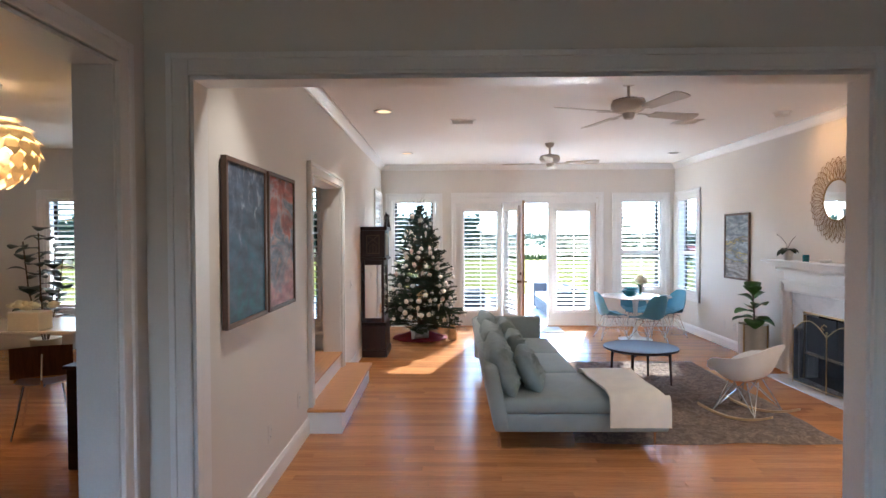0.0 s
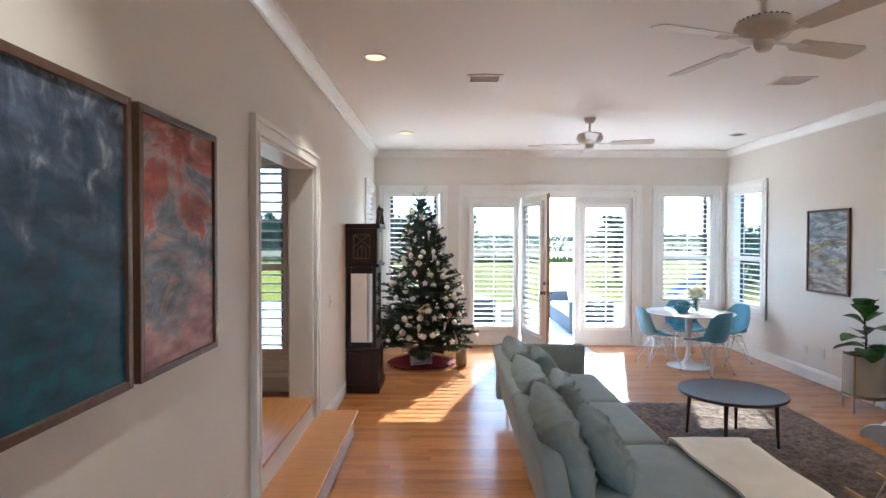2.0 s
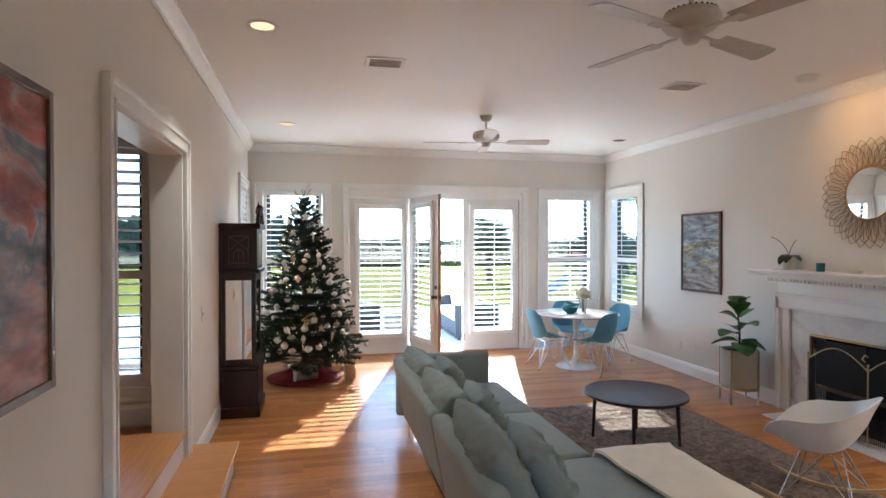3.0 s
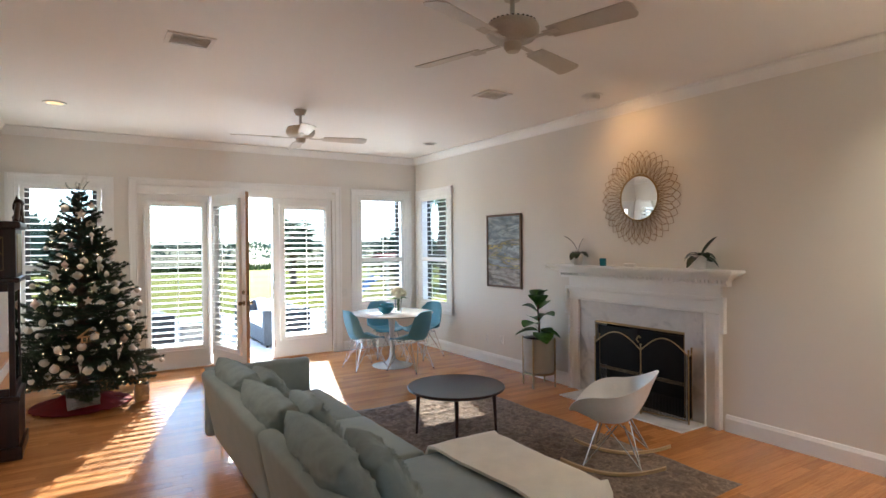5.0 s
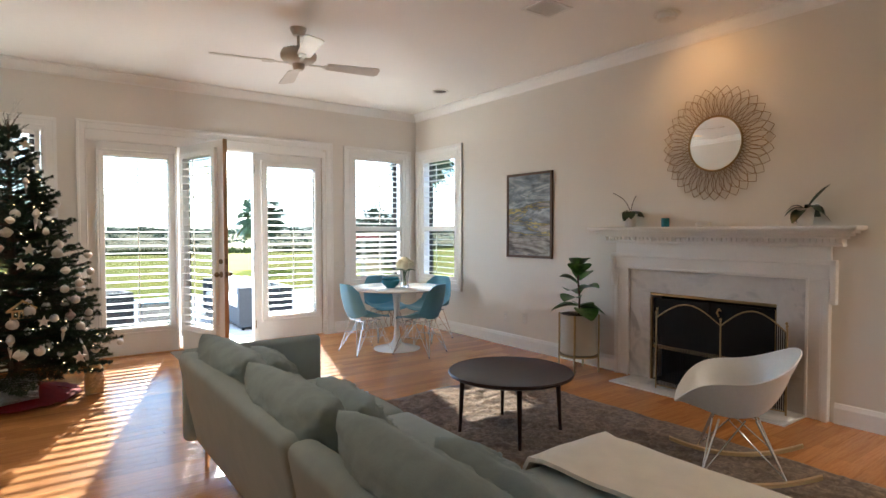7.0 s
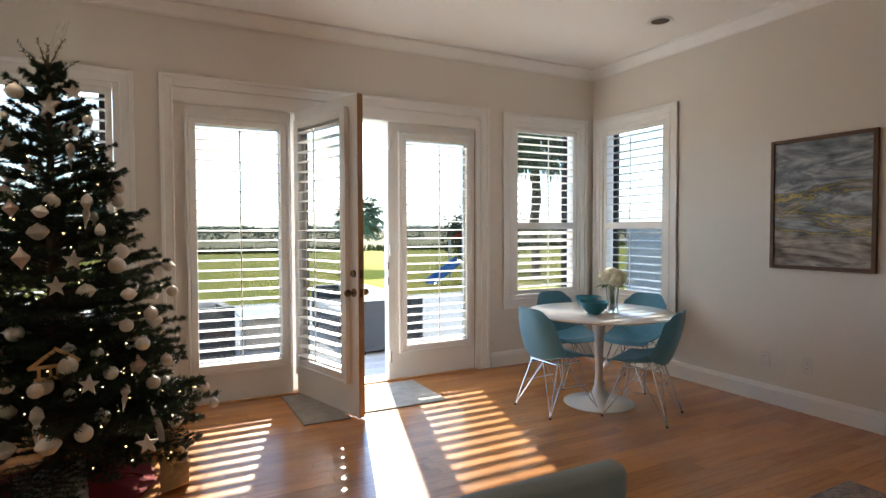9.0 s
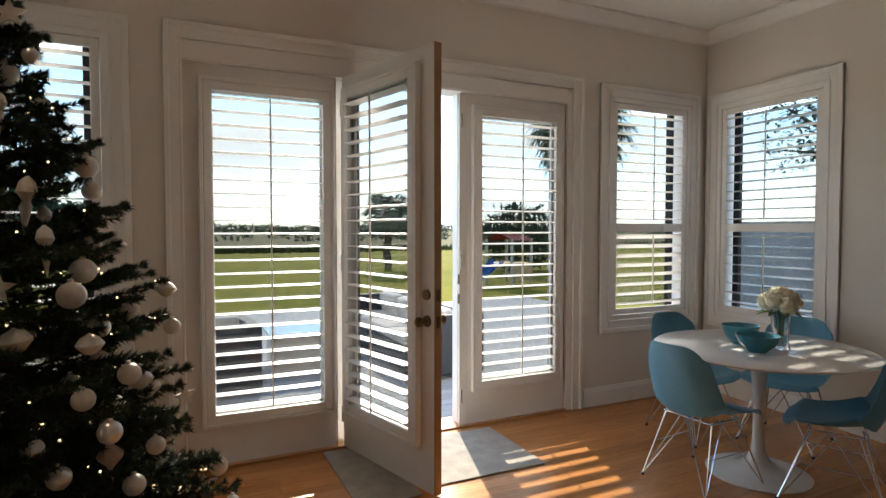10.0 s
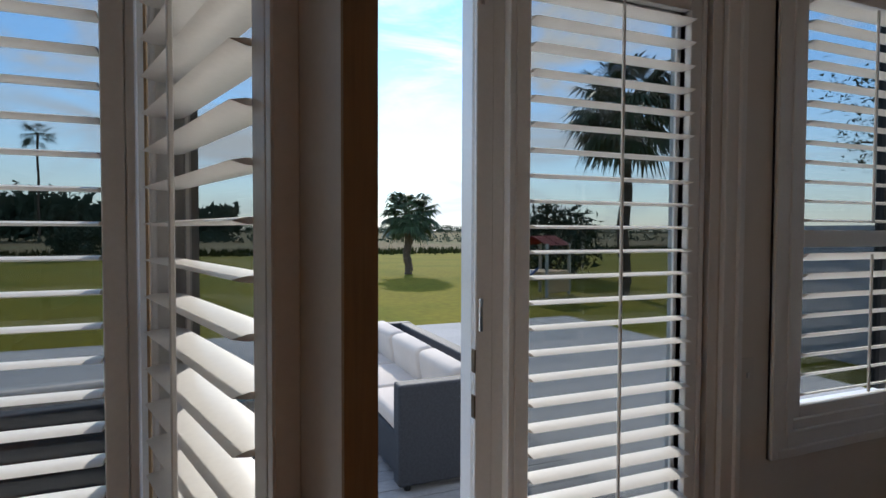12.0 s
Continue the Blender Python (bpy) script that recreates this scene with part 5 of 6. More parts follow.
for y in (0.19, 0.28, 0.37):
    bm = B()
    rod(bm, (0.18, y, 0.72), (0.18, y, 0.98), 0.022, 0.022, 16)
    rod(bm, (0.18, y, 0.98), (0.18, y, 1.38), 0.003, 0.003, 6)
    part("weight", bm, BRASS, ck, "polished brass weight", smooth=40)
bm = B()
rod(bm, (0.22, 0.28, 0.66), (0.225, 0.28, 0.66), 0.065, 0.065, 28)
rod(bm, (0.22, 0.28, 0.70), (0.22, 0.28, 1.38), 0.006, 0.006, 6)
part("pendulum", bm, BRASS, ck, "brass pendulum", smooth=40)
cbox("hood_moulding", 0.0, 0.375, -0.005, 0.565, 1.40, 1.44, 0.012)
cbox("hood", 0.0, 0.35, 0.015, 0.545, 1.44, 1.83)
cbox("hood_cornice", 0.0, 0.385, -0.015, 0.575, 1.83, 1.885, 0.014)
# leaded side light in the hood
bm = B()
for a, b in (((0.09, 1.50), (0.09, 1.76)), ((0.27, 1.50), (0.27, 1.76)), ((0.09, 1.50), (0.27, 1.50)), ((0.18, 1.50), (0.18, 1.64)), ((0.135, 1.50), (0.135, 1.60)), ((0.225, 1.50), (0.225, 1.60)),
             ((0.09, 1.62), (0.18, 1.70)), ((0.27, 1.62), (0.18, 1.70)), ((0.135, 1.60), (0.18, 1.64)), ((0.225, 1.60), (0.18, 1.64)), ((0.09, 1.76), (0.18, 1.70)), ((0.27, 1.76), (0.18, 1.70)), ((0.09, 1.76), (0.27, 1.76))):
    rod(bm, (a[0], 0.012, a[1]), (b[0], 0.012, b[1]), 0.003, 0.003, 6)
part("leaded_light", bm, KNOB, ck, "dull bronze leaded tracery")
cbox("dial", 0.350, 0.354, 0.12, 0.44, 1.47, 1.79, 0.0, BRASS, "brass dial")
for s in (-1, 1):
    bm = B()
    pts = [Vector((0.355, 0.28 + s * (0.265 - 0.20 * t), 1.885 + 0.16 * t ** 1.5 + 0.03 * math.sin(3.1 * t))) for t in [i / 8 for i in range(9)]]
    bent(bm, pts, 0.020, 8)
    ball(bm, pts[-1], 0.032, 12, 8)
    part("swan_neck", bm, CLOCKWOOD, ck, "carved swan-neck pediment", smooth=50)
part("finial", lathe(B(), [(0.028, 1.885), (0.034, 1.93), (0.014, 1.96), (0.030, 2.00), (0.028, 2.04), (0.008, 2.09), (0.001, 2.11)], 20, (0.34, 0.28, 0)), CLOCKWOOD, ck, smooth=50)

# ---------------------------------------------------------------- fir tree
TX, TY = -0.42, 9.66
fir = thing("christmas_tree", "decorated green fir tree with fairy lights", "christmas tree", pose(TX, TY, 0))
bm = B()
rod(bm, (0, 0, 0.02), (0, 0, 1.2), 0.045, 0.03, 10)
rod(bm, (0, 0, 1.2), (0, 0, 2.32), 0.03, 0.006, 8)
part("trunk", bm, BARK, fir)
rt = random.Random(12)
nv, nf, tips = [], [], []
tv, tf = [], []


def twig(a, b, r):
    n = len(tv)
    d = (b - a).normalized()
    s1 = d.cross(Vector((0.3, 0.2, 1))).normalized() * r
    s2 = d.cross(s1).normalized() * r
    tv.extend([a + s1, a - s1 * 0.5 + s2, a - s1 * 0.5 - s2, b])
    tf.extend([(n, n + 1, n + 3), (n + 1, n + 2, n + 3), (n + 2, n, n + 3)])


def needles(a, b, count, ln):
    d = b - a
    dn = d.normalized()
    for k in range(count):
        p = a + d * rt.uniform(0.05, 1.0)
        o = Vector((rt.gauss(0, 1), rt.gauss(0, 1), rt.gauss(0, 1) + 0.25))
        o = (o - dn * o.dot(dn)).normalized() * 0.8 + dn * 0.7
        o.normalize()
        q = p + o * ln * rt.uniform(0.7, 1.1)
        w = o.cross(Vector((rt.gauss(0, 1), rt.gauss(0, 1), rt.gauss(0, 1)))).normalized() * 0.0027
        n = len(nv)
        nv.extend([p - w, p + w, q])
        nf.append((n, n + 1, n + 2))


for tier in range(30):
    t = tier / 29
    z = 0.26 + 1.94 * t
    reach = 0.70 * (1 - t) ** 0.82 + 0.06
    for k in range(max(6, round(18 - 9 * t))):
        a = rt.uniform(0, 6.283)
        L = reach * rt.uniform(0.78, 1.10)
        rise = 0.10 + 0.55 * t
        base = Vector((0, 0, z + rt.uniform(-0.04, 0.04)))
        d = Vector((math.cos(a), math.sin(a), rise * rt.uniform(0.4, 1.2)))
        tip = base + d * L - Vector((0, 0, 0.10 * L * (1 - t)))
        twig(base, tip, 0.007)
        needles(base.lerp(tip, 0.10), tip, int(110 + 260 * L), 0.030)
        tips.append(tip)
        m = max(3, int(L / 0.075))
        for q in range(1, m + 1):
            f = 0.25 + 0.72 * q / m
            p = base.lerp(tip, f)
            for s in (-1, 1):
                sd = Vector((-math.sin(a) * s, math.cos(a) * s, 0.12)) + Vector((math.cos(a), math.sin(a), 0)) * 0.8
                e = p + sd.normalized() * L * 0.36 * (1.08 - f) * 1.5 * rt.uniform(0.7, 1.15)
                twig(p, e, 0.004)
                needles(p, e, int(40 + 230 * (e - p).length), 0.028)
                tips.append(e)
for k in range(7):
    a = k * 0.9
    p = Vector((0, 0, 2.16 + 0.012 * k))
    e = p + Vector((math.cos(a) * 0.13, math.sin(a) * 0.13, 0.13))
    twig(p, e, 0.005)
    needles(p, e, 40, 0.024)
needles(Vector((0, 0, 2.1)), Vector((0, 0, 2.36)), 90, 0.024)
me = bpy.data.meshes.new("needles")
me.from_pydata([v[:] for v in nv], [], nf)
me.materials.append(NEEDLE)
o = new("needles", me)
o.parent = fir
tagged(o, "dark green needles", kind="stuff")
me = bpy.data.meshes.new("branch_work")
me.from_pydata([v[:] for v in tv], [], tf)
me.materials.append(BARK)
o = new("branch_work", me)
o.parent = fir
tagged(o, "thin brown branches", kind="stuff")
lights = thing("fairy_lights", "string of tiny warm lights on the fir tree", "fairy lights", pose(TX, TY, 0))
bm = B()
for k in range(330):
    q = rt.choice(tips) * 1.0
    f = rt.uniform(0.70, 0.98)
    c = Vector((q.x * f, q.y * f, q.z))
    if c.z < 2.0:
        bmesh.ops.create_icosphere(bm, subdivisions=1, radius=0.0042, matrix=Matrix.Translation(c))
part("bulbs", bm, FAIRY, lights, "tiny glowing warm bulbs", kind="stuff")

# ornaments: a few kinds, hung at the branch ends
ORN = {
    "ball": (lambda: lathe(ball(B(), (0, 0, -0.040), 0.037, 18, 12), [(0.008, -0.006), (0.008, 0.004), (0.003, 0.006)], 10), ORN_W, "cream ball ornament hanging on the fir tree"),
    "silver": (lambda: lathe(ball(B(), (0, 0, -0.036), 0.033, 18, 12), [(0.008, -0.006), (0.008, 0.004), (0.003, 0.006)], 10), ORN_S, "silver glitter ball ornament hanging on the fir tree"),
    "drop": (lambda: lathe(B(), [(0.001, -0.11), (0.008, -0.095), (0.038, -0.058), (0.041, -0.048), (0.012, -0.014), (0.006, 0.004), (0.001, 0.006)], 20), ORN_P, "blush drop ornament hanging on the fir tree"),
    "icicle": (lambda: lathe(B(), [(0.001, -0.16), (0.010, -0.11), (0.016, -0.08), (0.010, -0.065), (0.026, -0.04), (0.020, -0.012), (0.005, 0.004), (0.001, 0.006)], 16), ORN_W, "pearl icicle ornament hanging on the fir tree"),
    "onion": (lambda: lathe(B(), [(0.001, -0.075), (0.020, -0.068), (0.044, -0.042), (0.046, -0.034), (0.030, -0.012), (0.008, 0.0), (0.001, 0.006)], 20), ORN_W, "flattened white glass ornament on the fir tree"),
}


def star():
    bm = B()
    pts = [((0.055 if i % 2 == 0 else 0.024) * math.sin(i * math.pi / 5), (0.055 if i % 2 == 0 else 0.024) * math.cos(i * math.pi / 5) - 0.05) for i in range(10)]
    f = [bm.verts.new((x, 0.006, z)) for x, z in pts]
    b = [bm.verts.new((x, -0.006, z)) for x, z in pts]
    bm.faces.new(f)
    bm.faces.new(b[::-1])
    for i in range(10):
        j = (i + 1) % 10
        bm.faces.new((f[i], b[i], b[j], f[j]))
    return bm


ORN["star"] = (star, ORN_W, "white star ornament hanging on the fir tree")
onames = {"ball": "bauble", "silver": "bauble", "drop": "drop_ornament", "icicle": "icicle_ornament", "onion": "bauble", "star": "star_ornament"}
omesh = {k: mesh_of(onames[k], make(), material, 40) for k, (make, material, lab) in ORN.items()}
outer = [q for q in tips if (q.x ** 2 + q.y ** 2) ** 0.5 > 0.62 * (0.70 * max(0.02, 1 - (q.z - 0.26) / 1.94) ** 0.82)]
hung = []
for k in range(6000):
    q = rt.choice(outer)
    if q.z > 0.42 and (q.y < 0.30 or q.x > 0.1) and all((q - h).length > 0.118 for h in hung):
        hung.append(q)
    if len(hung) >= 150:
        break
for k, q in enumerate(hung):
    kind = rt.choice(["ball", "ball", "ball", "silver", "silver", "drop", "onion", "onion", "icicle", "star"])
    o = new(onames[kind], omesh[kind])
    s = rt.uniform(0.75, 1.15)
    o.matrix_basis = pose(TX + q.x * 1.02, TY + q.y * 1.02, q.z - 0.005, rt.uniform(-8, 8), rt.uniform(-8, 8), rt.uniform(-40, 40)) @ Matrix.Diagonal((s, s, s, 1))
    tagged(o, ORN[kind][2], "ornament", "tree ornaments")
bm = B()
for (x0, x1, z0, z1) in ((-0.11, 0.11, 0.0, 0.018), (-0.085, 0.085, -0.06, -0.045), (-0.07, -0.055, -0.045, 0.0), (0.055, 0.07, -0.045, 0.0), (-0.02, -0.008, -0.045, 0.0), (0.012, 0.024, -0.045, 0.0)):
    box(bm, x0, x1, -0.003, 0.003, z0, z1)
for s in (-1, 1):
    box(bm, 0, 0.14, -0.003, 0.003, 0, 0.018, pose(0, 0, 0.095) @ pose(0, 0, 0, 0, 36 if s > 0 else 144, 0))
tagged(part("wooden_ornament", bm, ORN_G, None, "gold plywood stable-shaped ornament on the fir tree", m=pose(-0.356, 9.09, 0.785, 0, 0, 14) @ Matrix.Scale(0.85, 4)), category="ornament")
bm = B()
for k in range(9):
    t = k / 8
    bent(bm, [(0.012 * math.sin(k), 0.012 * math.cos(k), 2.30), (0.04 + 0.025 * math.sin(k * 2), 0.012 * math.cos(k * 2), 2.38), (0.075 + 0.03 * math.sin(k * 3), 0.02 * math.cos(k), 2.47 + 0.004 * k)], 0.0018, 4)
tagged(part("tree_topper", bm, ORN_S, None, "wispy silver sprig at the tree's top", m=pose(TX, TY, 0)), category="tree topper")
bm = B()
rows = []
for j in range(7):
    r0 = 0.10 + 0.36 * j / 6
    rows.append([Vector((r0 * math.cos(i * math.pi / 24) * (1 + 0.05 * math.sin(3 * i)), r0 * math.sin(i * math.pi / 24), 0.14 * (1 - j / 6) ** 1.6 + 0.012 + 0.016 * noise.noise(Vector((i * 0.8, j * 0.6, 1))) * (j > 0))) for i in range(49)])
sheet(bm, rows)
bmesh.ops.remove_doubles(bm, verts=bm.verts, dist=0.001)
bmesh.ops.solidify(bm, geom=list(bm.faces), thickness=0.008)
tagged(part("tree_skirt", bm, REDFELT, None, "red felt tree skirt spread on the floor", smooth=60, m=pose(TX, TY - 0.05, 0.004)), category="tree skirt")
bm = puff(0.30, 0.22, 0.20, 9, wrinkle=0.05)
tagged(part("gift_sack", bm, GREYCLOTH, None, "grey cloth gift sack under the fir tree", smooth=60, m=pose(TX + 0.02, TY - 0.34, 0.035, -12, 0, 20)), category="gift sack")
bm = puff(0.15, 0.20, 0.10, 12, wrinkle=0.01)
ball(bm, (0, -0.02, 0.24), 0.05, 14, 10)
tagged(part("plush_toy", bm, ORN_G, None, "small tan plush toy beside the tree skirt", smooth=60, m=pose(0.13, 9.42, 0.0, 0, 0, 30)), category="toy")
bm = leaf(B(), (0, 0, 0), (0.2, 0, -1), 0.24, 0.035, 0.0, 0.9)
bmesh.ops.solidify(bm, geom=list(bm.faces), thickness=0.02)
tagged(part("stocking", bm, ORN_W, None, "white stocking hanging low on the fir tree", smooth=60, m=pose(0.02, 9.22, 0.52)), category="stocking")

# ---------------------------------------------------------------- door mats
for x0, x1, y0, y1, lab in ((1.40, 2.16, 10.12, 10.80, "pale grey doormat inside the open door"), (0.98, 1.33, 10.06, 10.84, "grey doormat half under the open door")):
    bm = B()
    box(bm, x0, x1, y0, y1, 0.0, 0.010, None, 0.003, 1)
    tagged(part("doormat", bm, MATGREY, None, lab), category="doormat")

# ---------------------------------------------------------------- dining room seen through the hall opening
dt = thing("dining_table", "long white dining table in the next room", "dining table", pose(-5.0, 6.35, 0, 0, 0, 4))
bm = B()
box(bm, -1.35, 1.25, -0.55, 0.55, 0.72, 0.75, None, 0.006, 2)
part("tabletop", bm, TULIP, dt, "white top")
for x in (-1.2, 1.1):
    for y in (-0.45, 0.45):
        bm = B()
        rod(bm, (x, y, 0), (x, y, 0.72), 0.022, 0.028, 12)
        part("leg", bm, CHROME, dt)


def plywood_chair(m):
    c = thing("plywood_chair", "bent walnut plywood chair with chrome legs", "chair", m, "chairs round the dining table")
    rows = [[Vector((-0.20 + 0.03 * math.cos(4 * u) - 0.05 * (z - 0.55), u * 0.46, z)) for u in [i / 10 - 0.5 for i in range(11)]] for z in [0.52 + 0.045 * j for j in range(7)]]
    bm = sheet(B(), rows)
    bmesh.ops.solidify(bm, geom=list(bm.faces), thickness=0.012)
    part("backrest", bm, WALNUT, c, smooth=60)
    rows = [[Vector((x, u * 0.42, 0.445 + 0.03 * (2 * u) ** 2 - 0.02 * (x > 0.15))) for u in [i / 8 - 0.5 for i in range(9)]] for x in [-0.19 + 0.06 * j for j in range(7)]]
    bm = sheet(B(), rows)
    bmesh.ops.solidify(bm, geom=list(bm.faces), thickness=0.012)
    part("seat", bm, WALNUT, c, smooth=60)
    for sx, sy in ((0.19, 0.20), (0.19, -0.20), (-0.22, 0.20), (-0.22, -0.20)):
        bm = B()
        rod(bm, (sx * 1.12, sy * 1.1, 0), (sx * 0.75, sy * 0.7, 0.44), 0.009, 0.009, 8)
        part("leg", bm, CHROME, c, "chrome tube leg")
    bm = B()
    bent(bm, [(0.10, 0, 0.43), (-0.20, 0, 0.42), (-0.25, 0, 0.50), (-0.205, 0, 0.72)], 0.009, 8)
    part("back_support", bm, CHROME, c)
    return c


pc = plywood_chair(pose(-3.55, 5.02, 0, 0, 0, 118))
copy_thing(pc, pose(-3.02, 6.15, 0, 0, 0, 185))
hc = thing("high_chair", "red-brown slatted wooden child's chair", "chair", pose(-3.05, 5.45, 0, 0, 0, 150))
for s in (-0.22, 0.22):
    bm = B()
    box(bm, -0.03, 0.03, s - 0.012, s + 0.012, 0, 0.88, pose(-0.16, 0, 0, 0, 16, 0), 0.004, 1)
    box(bm, -0.32, 0.26, s - 0.012, s + 0.012, 0.0, 0.05, None, 0.004, 1)
    part("side_rail", bm, WALNUT, hc)
for x, z in ((0.0, 0.26), (0.06, 0.52)):
    bm = B()
    box(bm, x - 0.17, x + 0.17, -0.21, 0.21, z, z + 0.018, None, 0.004, 1)
    part("seat_board", bm, WALNUT, hc)
for z in (0.70, 0.80):
    bm = B()
    box(bm, 0.03, 0.05, -0.21, 0.21, z, z + 0.06, None, 0.004, 1)
    part("back_slat", bm, WALNUT, hc)
cab = thing("sideboard", "dark espresso low cabinet in the dining room", "cabinet", pose(-2.42, 4.28, 0))
bm = B()
box(bm, -0.32, 0.45, -0.16, 0.16, 0.0, 0.76, None, 0.004, 1)
part("body", bm, DARKWOOD, cab)
bm = B()
box(bm, -0.34, 0.47, -0.18, 0.18, 0.76, 0.785, None, 0.004, 1)
part("worktop", bm, DARKWOOD, cab)
pv = thing("flower_pot", "white square planter of cream roses on the table", "flowers", pose(-4.42, 5.98, 0.75))
bm = B()
box(bm, -0.17, 0.17, -0.11, 0.11, 0, 0.20, None, 0.012, 2)
part("planter", bm, CERAMIC, pv)
rp = random.Random(2)
for k in range(11):
    bm = B()
    c = Vector((rp.uniform(-0.20, 0.20), rp.uniform(-0.10, 0.10), 0.235 + rp.uniform(0, 0.05)))
    for q in range(4):
        rr = 0.055 - 0.011 * q
        lathe(bm, [(rr * 0.5, -0.02), (rr, 0.0 + 0.006 * q), (rr * 0.96, 0.018 + 0.006 * q), (rr * 0.8, 0.0)], 9, c)
    part("rose", bm, PETAL, pv, "cream rose", smooth=60)
rub = thing("rubber_plant", "tall dark-leaved rubber plant by the window", "potted plant", pose(-5.55, 7.75, 0))
part("pot", lathe(B(), [(0.15, 0), (0.19, 0.34), (0.17, 0.34), (0.001, 0.30)], 24), POTGREY, rub, smooth=40)
for k in range(4):
    bm = B()
    dx, dy = 0.10 * math.cos(k * 1.7), 0.10 * math.sin(k * 1.7)
    bent(bm, [(dx * 0.3, dy * 0.3, 0.3), (dx * 2, dy * 2, 1.0), (dx * 2.6, dy * 2.6, 1.45 + 0.12 * k)], 0.010, 6)
    part("stem", bm, BARK, rub)
    for q in range(11):
        z = 0.62 + (0.85 + 0.12 * k) * q / 10
        a = q * 2.4 + k
        bm = leaf(B(), (dx * (1.4 + 0.1 * q), dy * (1.4 + 0.1 * q), z), (math.cos(a), math.sin(a), 0.25 + 0.22 * (q % 4)), 0.30, 0.13, 0.45, 0.2)
        part("leaf", bm, LEAFDARK, rub, smooth=70)
pend = thing("pendant_lamp", "lit pendant lamp of overlapping cream paper leaves", "pendant lamp", pose(-3.98, 4.98, 2.52) @ Matrix.Diagonal((1.12, 1.12, 1.0, 1)))
bm = B()
rod(bm, (0, 0, 0.30), (0, 0, CEILING - 2.52), 0.006, 0.006, 6)
part("cord", bm, WHITEP, pend)
part("canopy", lathe(B(), [(0.07, CEILING - 2.57), (0.08, CEILING - 2.525), (0.001, CEILING - 2.521)], 24), WHITEP, pend)
ball_m = part("bulb_globe", ball(B(), (0, 0, 0), 0.13, 24, 16), LAMPGLOW, pend, "glowing warm globe", smooth=60)
for ringi in range(7):
    el = -1.05 + ringi * 0.36
    count = max(7, round(20 * math.cos(el)))
    bm = B()
    for k in range(count):
        a = (k + 0.5 * (ringi % 2)) * 2 * math.pi / count
        d = Vector((math.cos(a) * math.cos(el), math.sin(a) * math.cos(el), math.sin(el)))
        side = Vector((-math.sin(a), math.cos(a), 0))
        up = d.cross(side)
        c = d * 0.30
        w, h = 0.064, 0.072
        tipv = c + d * 0.055 - up * h * (1 if el > -2 else -1)
        vs = [bm.verts.new(v) for v in (c + side * w * 0.6 + up * h, c - side * w * 0.6 + up * h, c - side * w + d * 0.02, tipv, c + side * w + d * 0.02)]
        bm.faces.new(vs)
    part("paper_leaf_ring", bm, SHADE, pend, "overlapping cream leaves")
bulb("pendant_bulb", -3.98, 4.98, 2.52 - 0.40, 1.0, WARM, 0.2)
bulb("pendant_glow", -3.98, 4.98, 2.52, 0.9, WARM, 0.2)


# ---------------------------------------------------------------- outdoors
GZ = -0.45
bm = B()
rows = []
for y in [11.0, 20, 30, 40, 52, 70, 110, 200, 500, 1500, 4000]:
    rows.append([Vector((x, y, GZ - (0.25 if y > 52 else 0.0) + (0.05 * noise.noise(Vector((x * 0.1, y * 0.1, 0))) if y < 60 else 0))) for x in (-4000, -800, -200, -60, -20, 0, 20, 60, 200, 800, 4000)])
sheet(bm, rows)
box(bm, -4000, 4000, -4000, 11.0, GZ - 0.4, GZ - 0.01)
tagged(part("ground", bm, MARSH, None, "flat brown-green salt marsh reaching the horizon", kind="structure"), category="ground")
bm = B()
rows = []
for j in range(15):
    y = 11.2 + 43 * j / 14
    rows.append([Vector((-70 + 14 * i, y + (3.0 * noise.noise(Vector((i * 0.7, j, 0))) if j == 14 else 0), GZ + 0.05 + 0.03 * noise.noise(Vector((i * 1.3, j * 0.8, 4))))) for i in range(12)])
sheet(bm, rows)
tagged(part("lawn", bm, LAWN, None, "mown sunlit green lawn", kind="structure"), category="lawn")
bm = B()
box(bm, -7, 7.5, 11.07, 18.4, GZ - 0.1, -0.16)
tagged(part("patio", bm, CONCRETE, None, "pale concrete patio behind the house", kind="structure"), category="patio")
patio_boards = thing("deck", "pale grey deck boards outside the french doors", "deck", kind="structure")
bd = mesh_of("board", box(B(), -3.2, 3.2, -0.066, 0.066, 0, 0.025), DECKM)
for i in range(28):
    o = new("board", bd)
    o.parent = patio_boards
    o.matrix_basis = pose(0.3, 11.30 + 0.14 * i, -0.155)

# reeds along the lawn's far edge
rs = random.Random(11)
verts, faces = [], []
for k in range(9000):
    x, y = rs.uniform(-45, 70), 53.5 + rs.gauss(0, 1.2)
    h, a, w = rs.uniform(0.2, 0.65), rs.uniform(0, 3.14), rs.uniform(0.06, 0.22)
    dx, dy = w * math.cos(a), w * math.sin(a)
    n = len(verts)
    verts += [(x - dx, y - dy, GZ - 0.2), (x + dx, y + dy, GZ - 0.2), (x + rs.uniform(-0.25, 0.25), y, GZ + h)]
    faces.append((n, n + 1, n + 2))
me = bpy.data.meshes.new("reeds")
me.from_pydata(verts, [], faces)
me.materials.append(REED)
tagged(new("reeds", me), "tall green-brown reeds at the marsh edge", "reeds", kind="stuff")


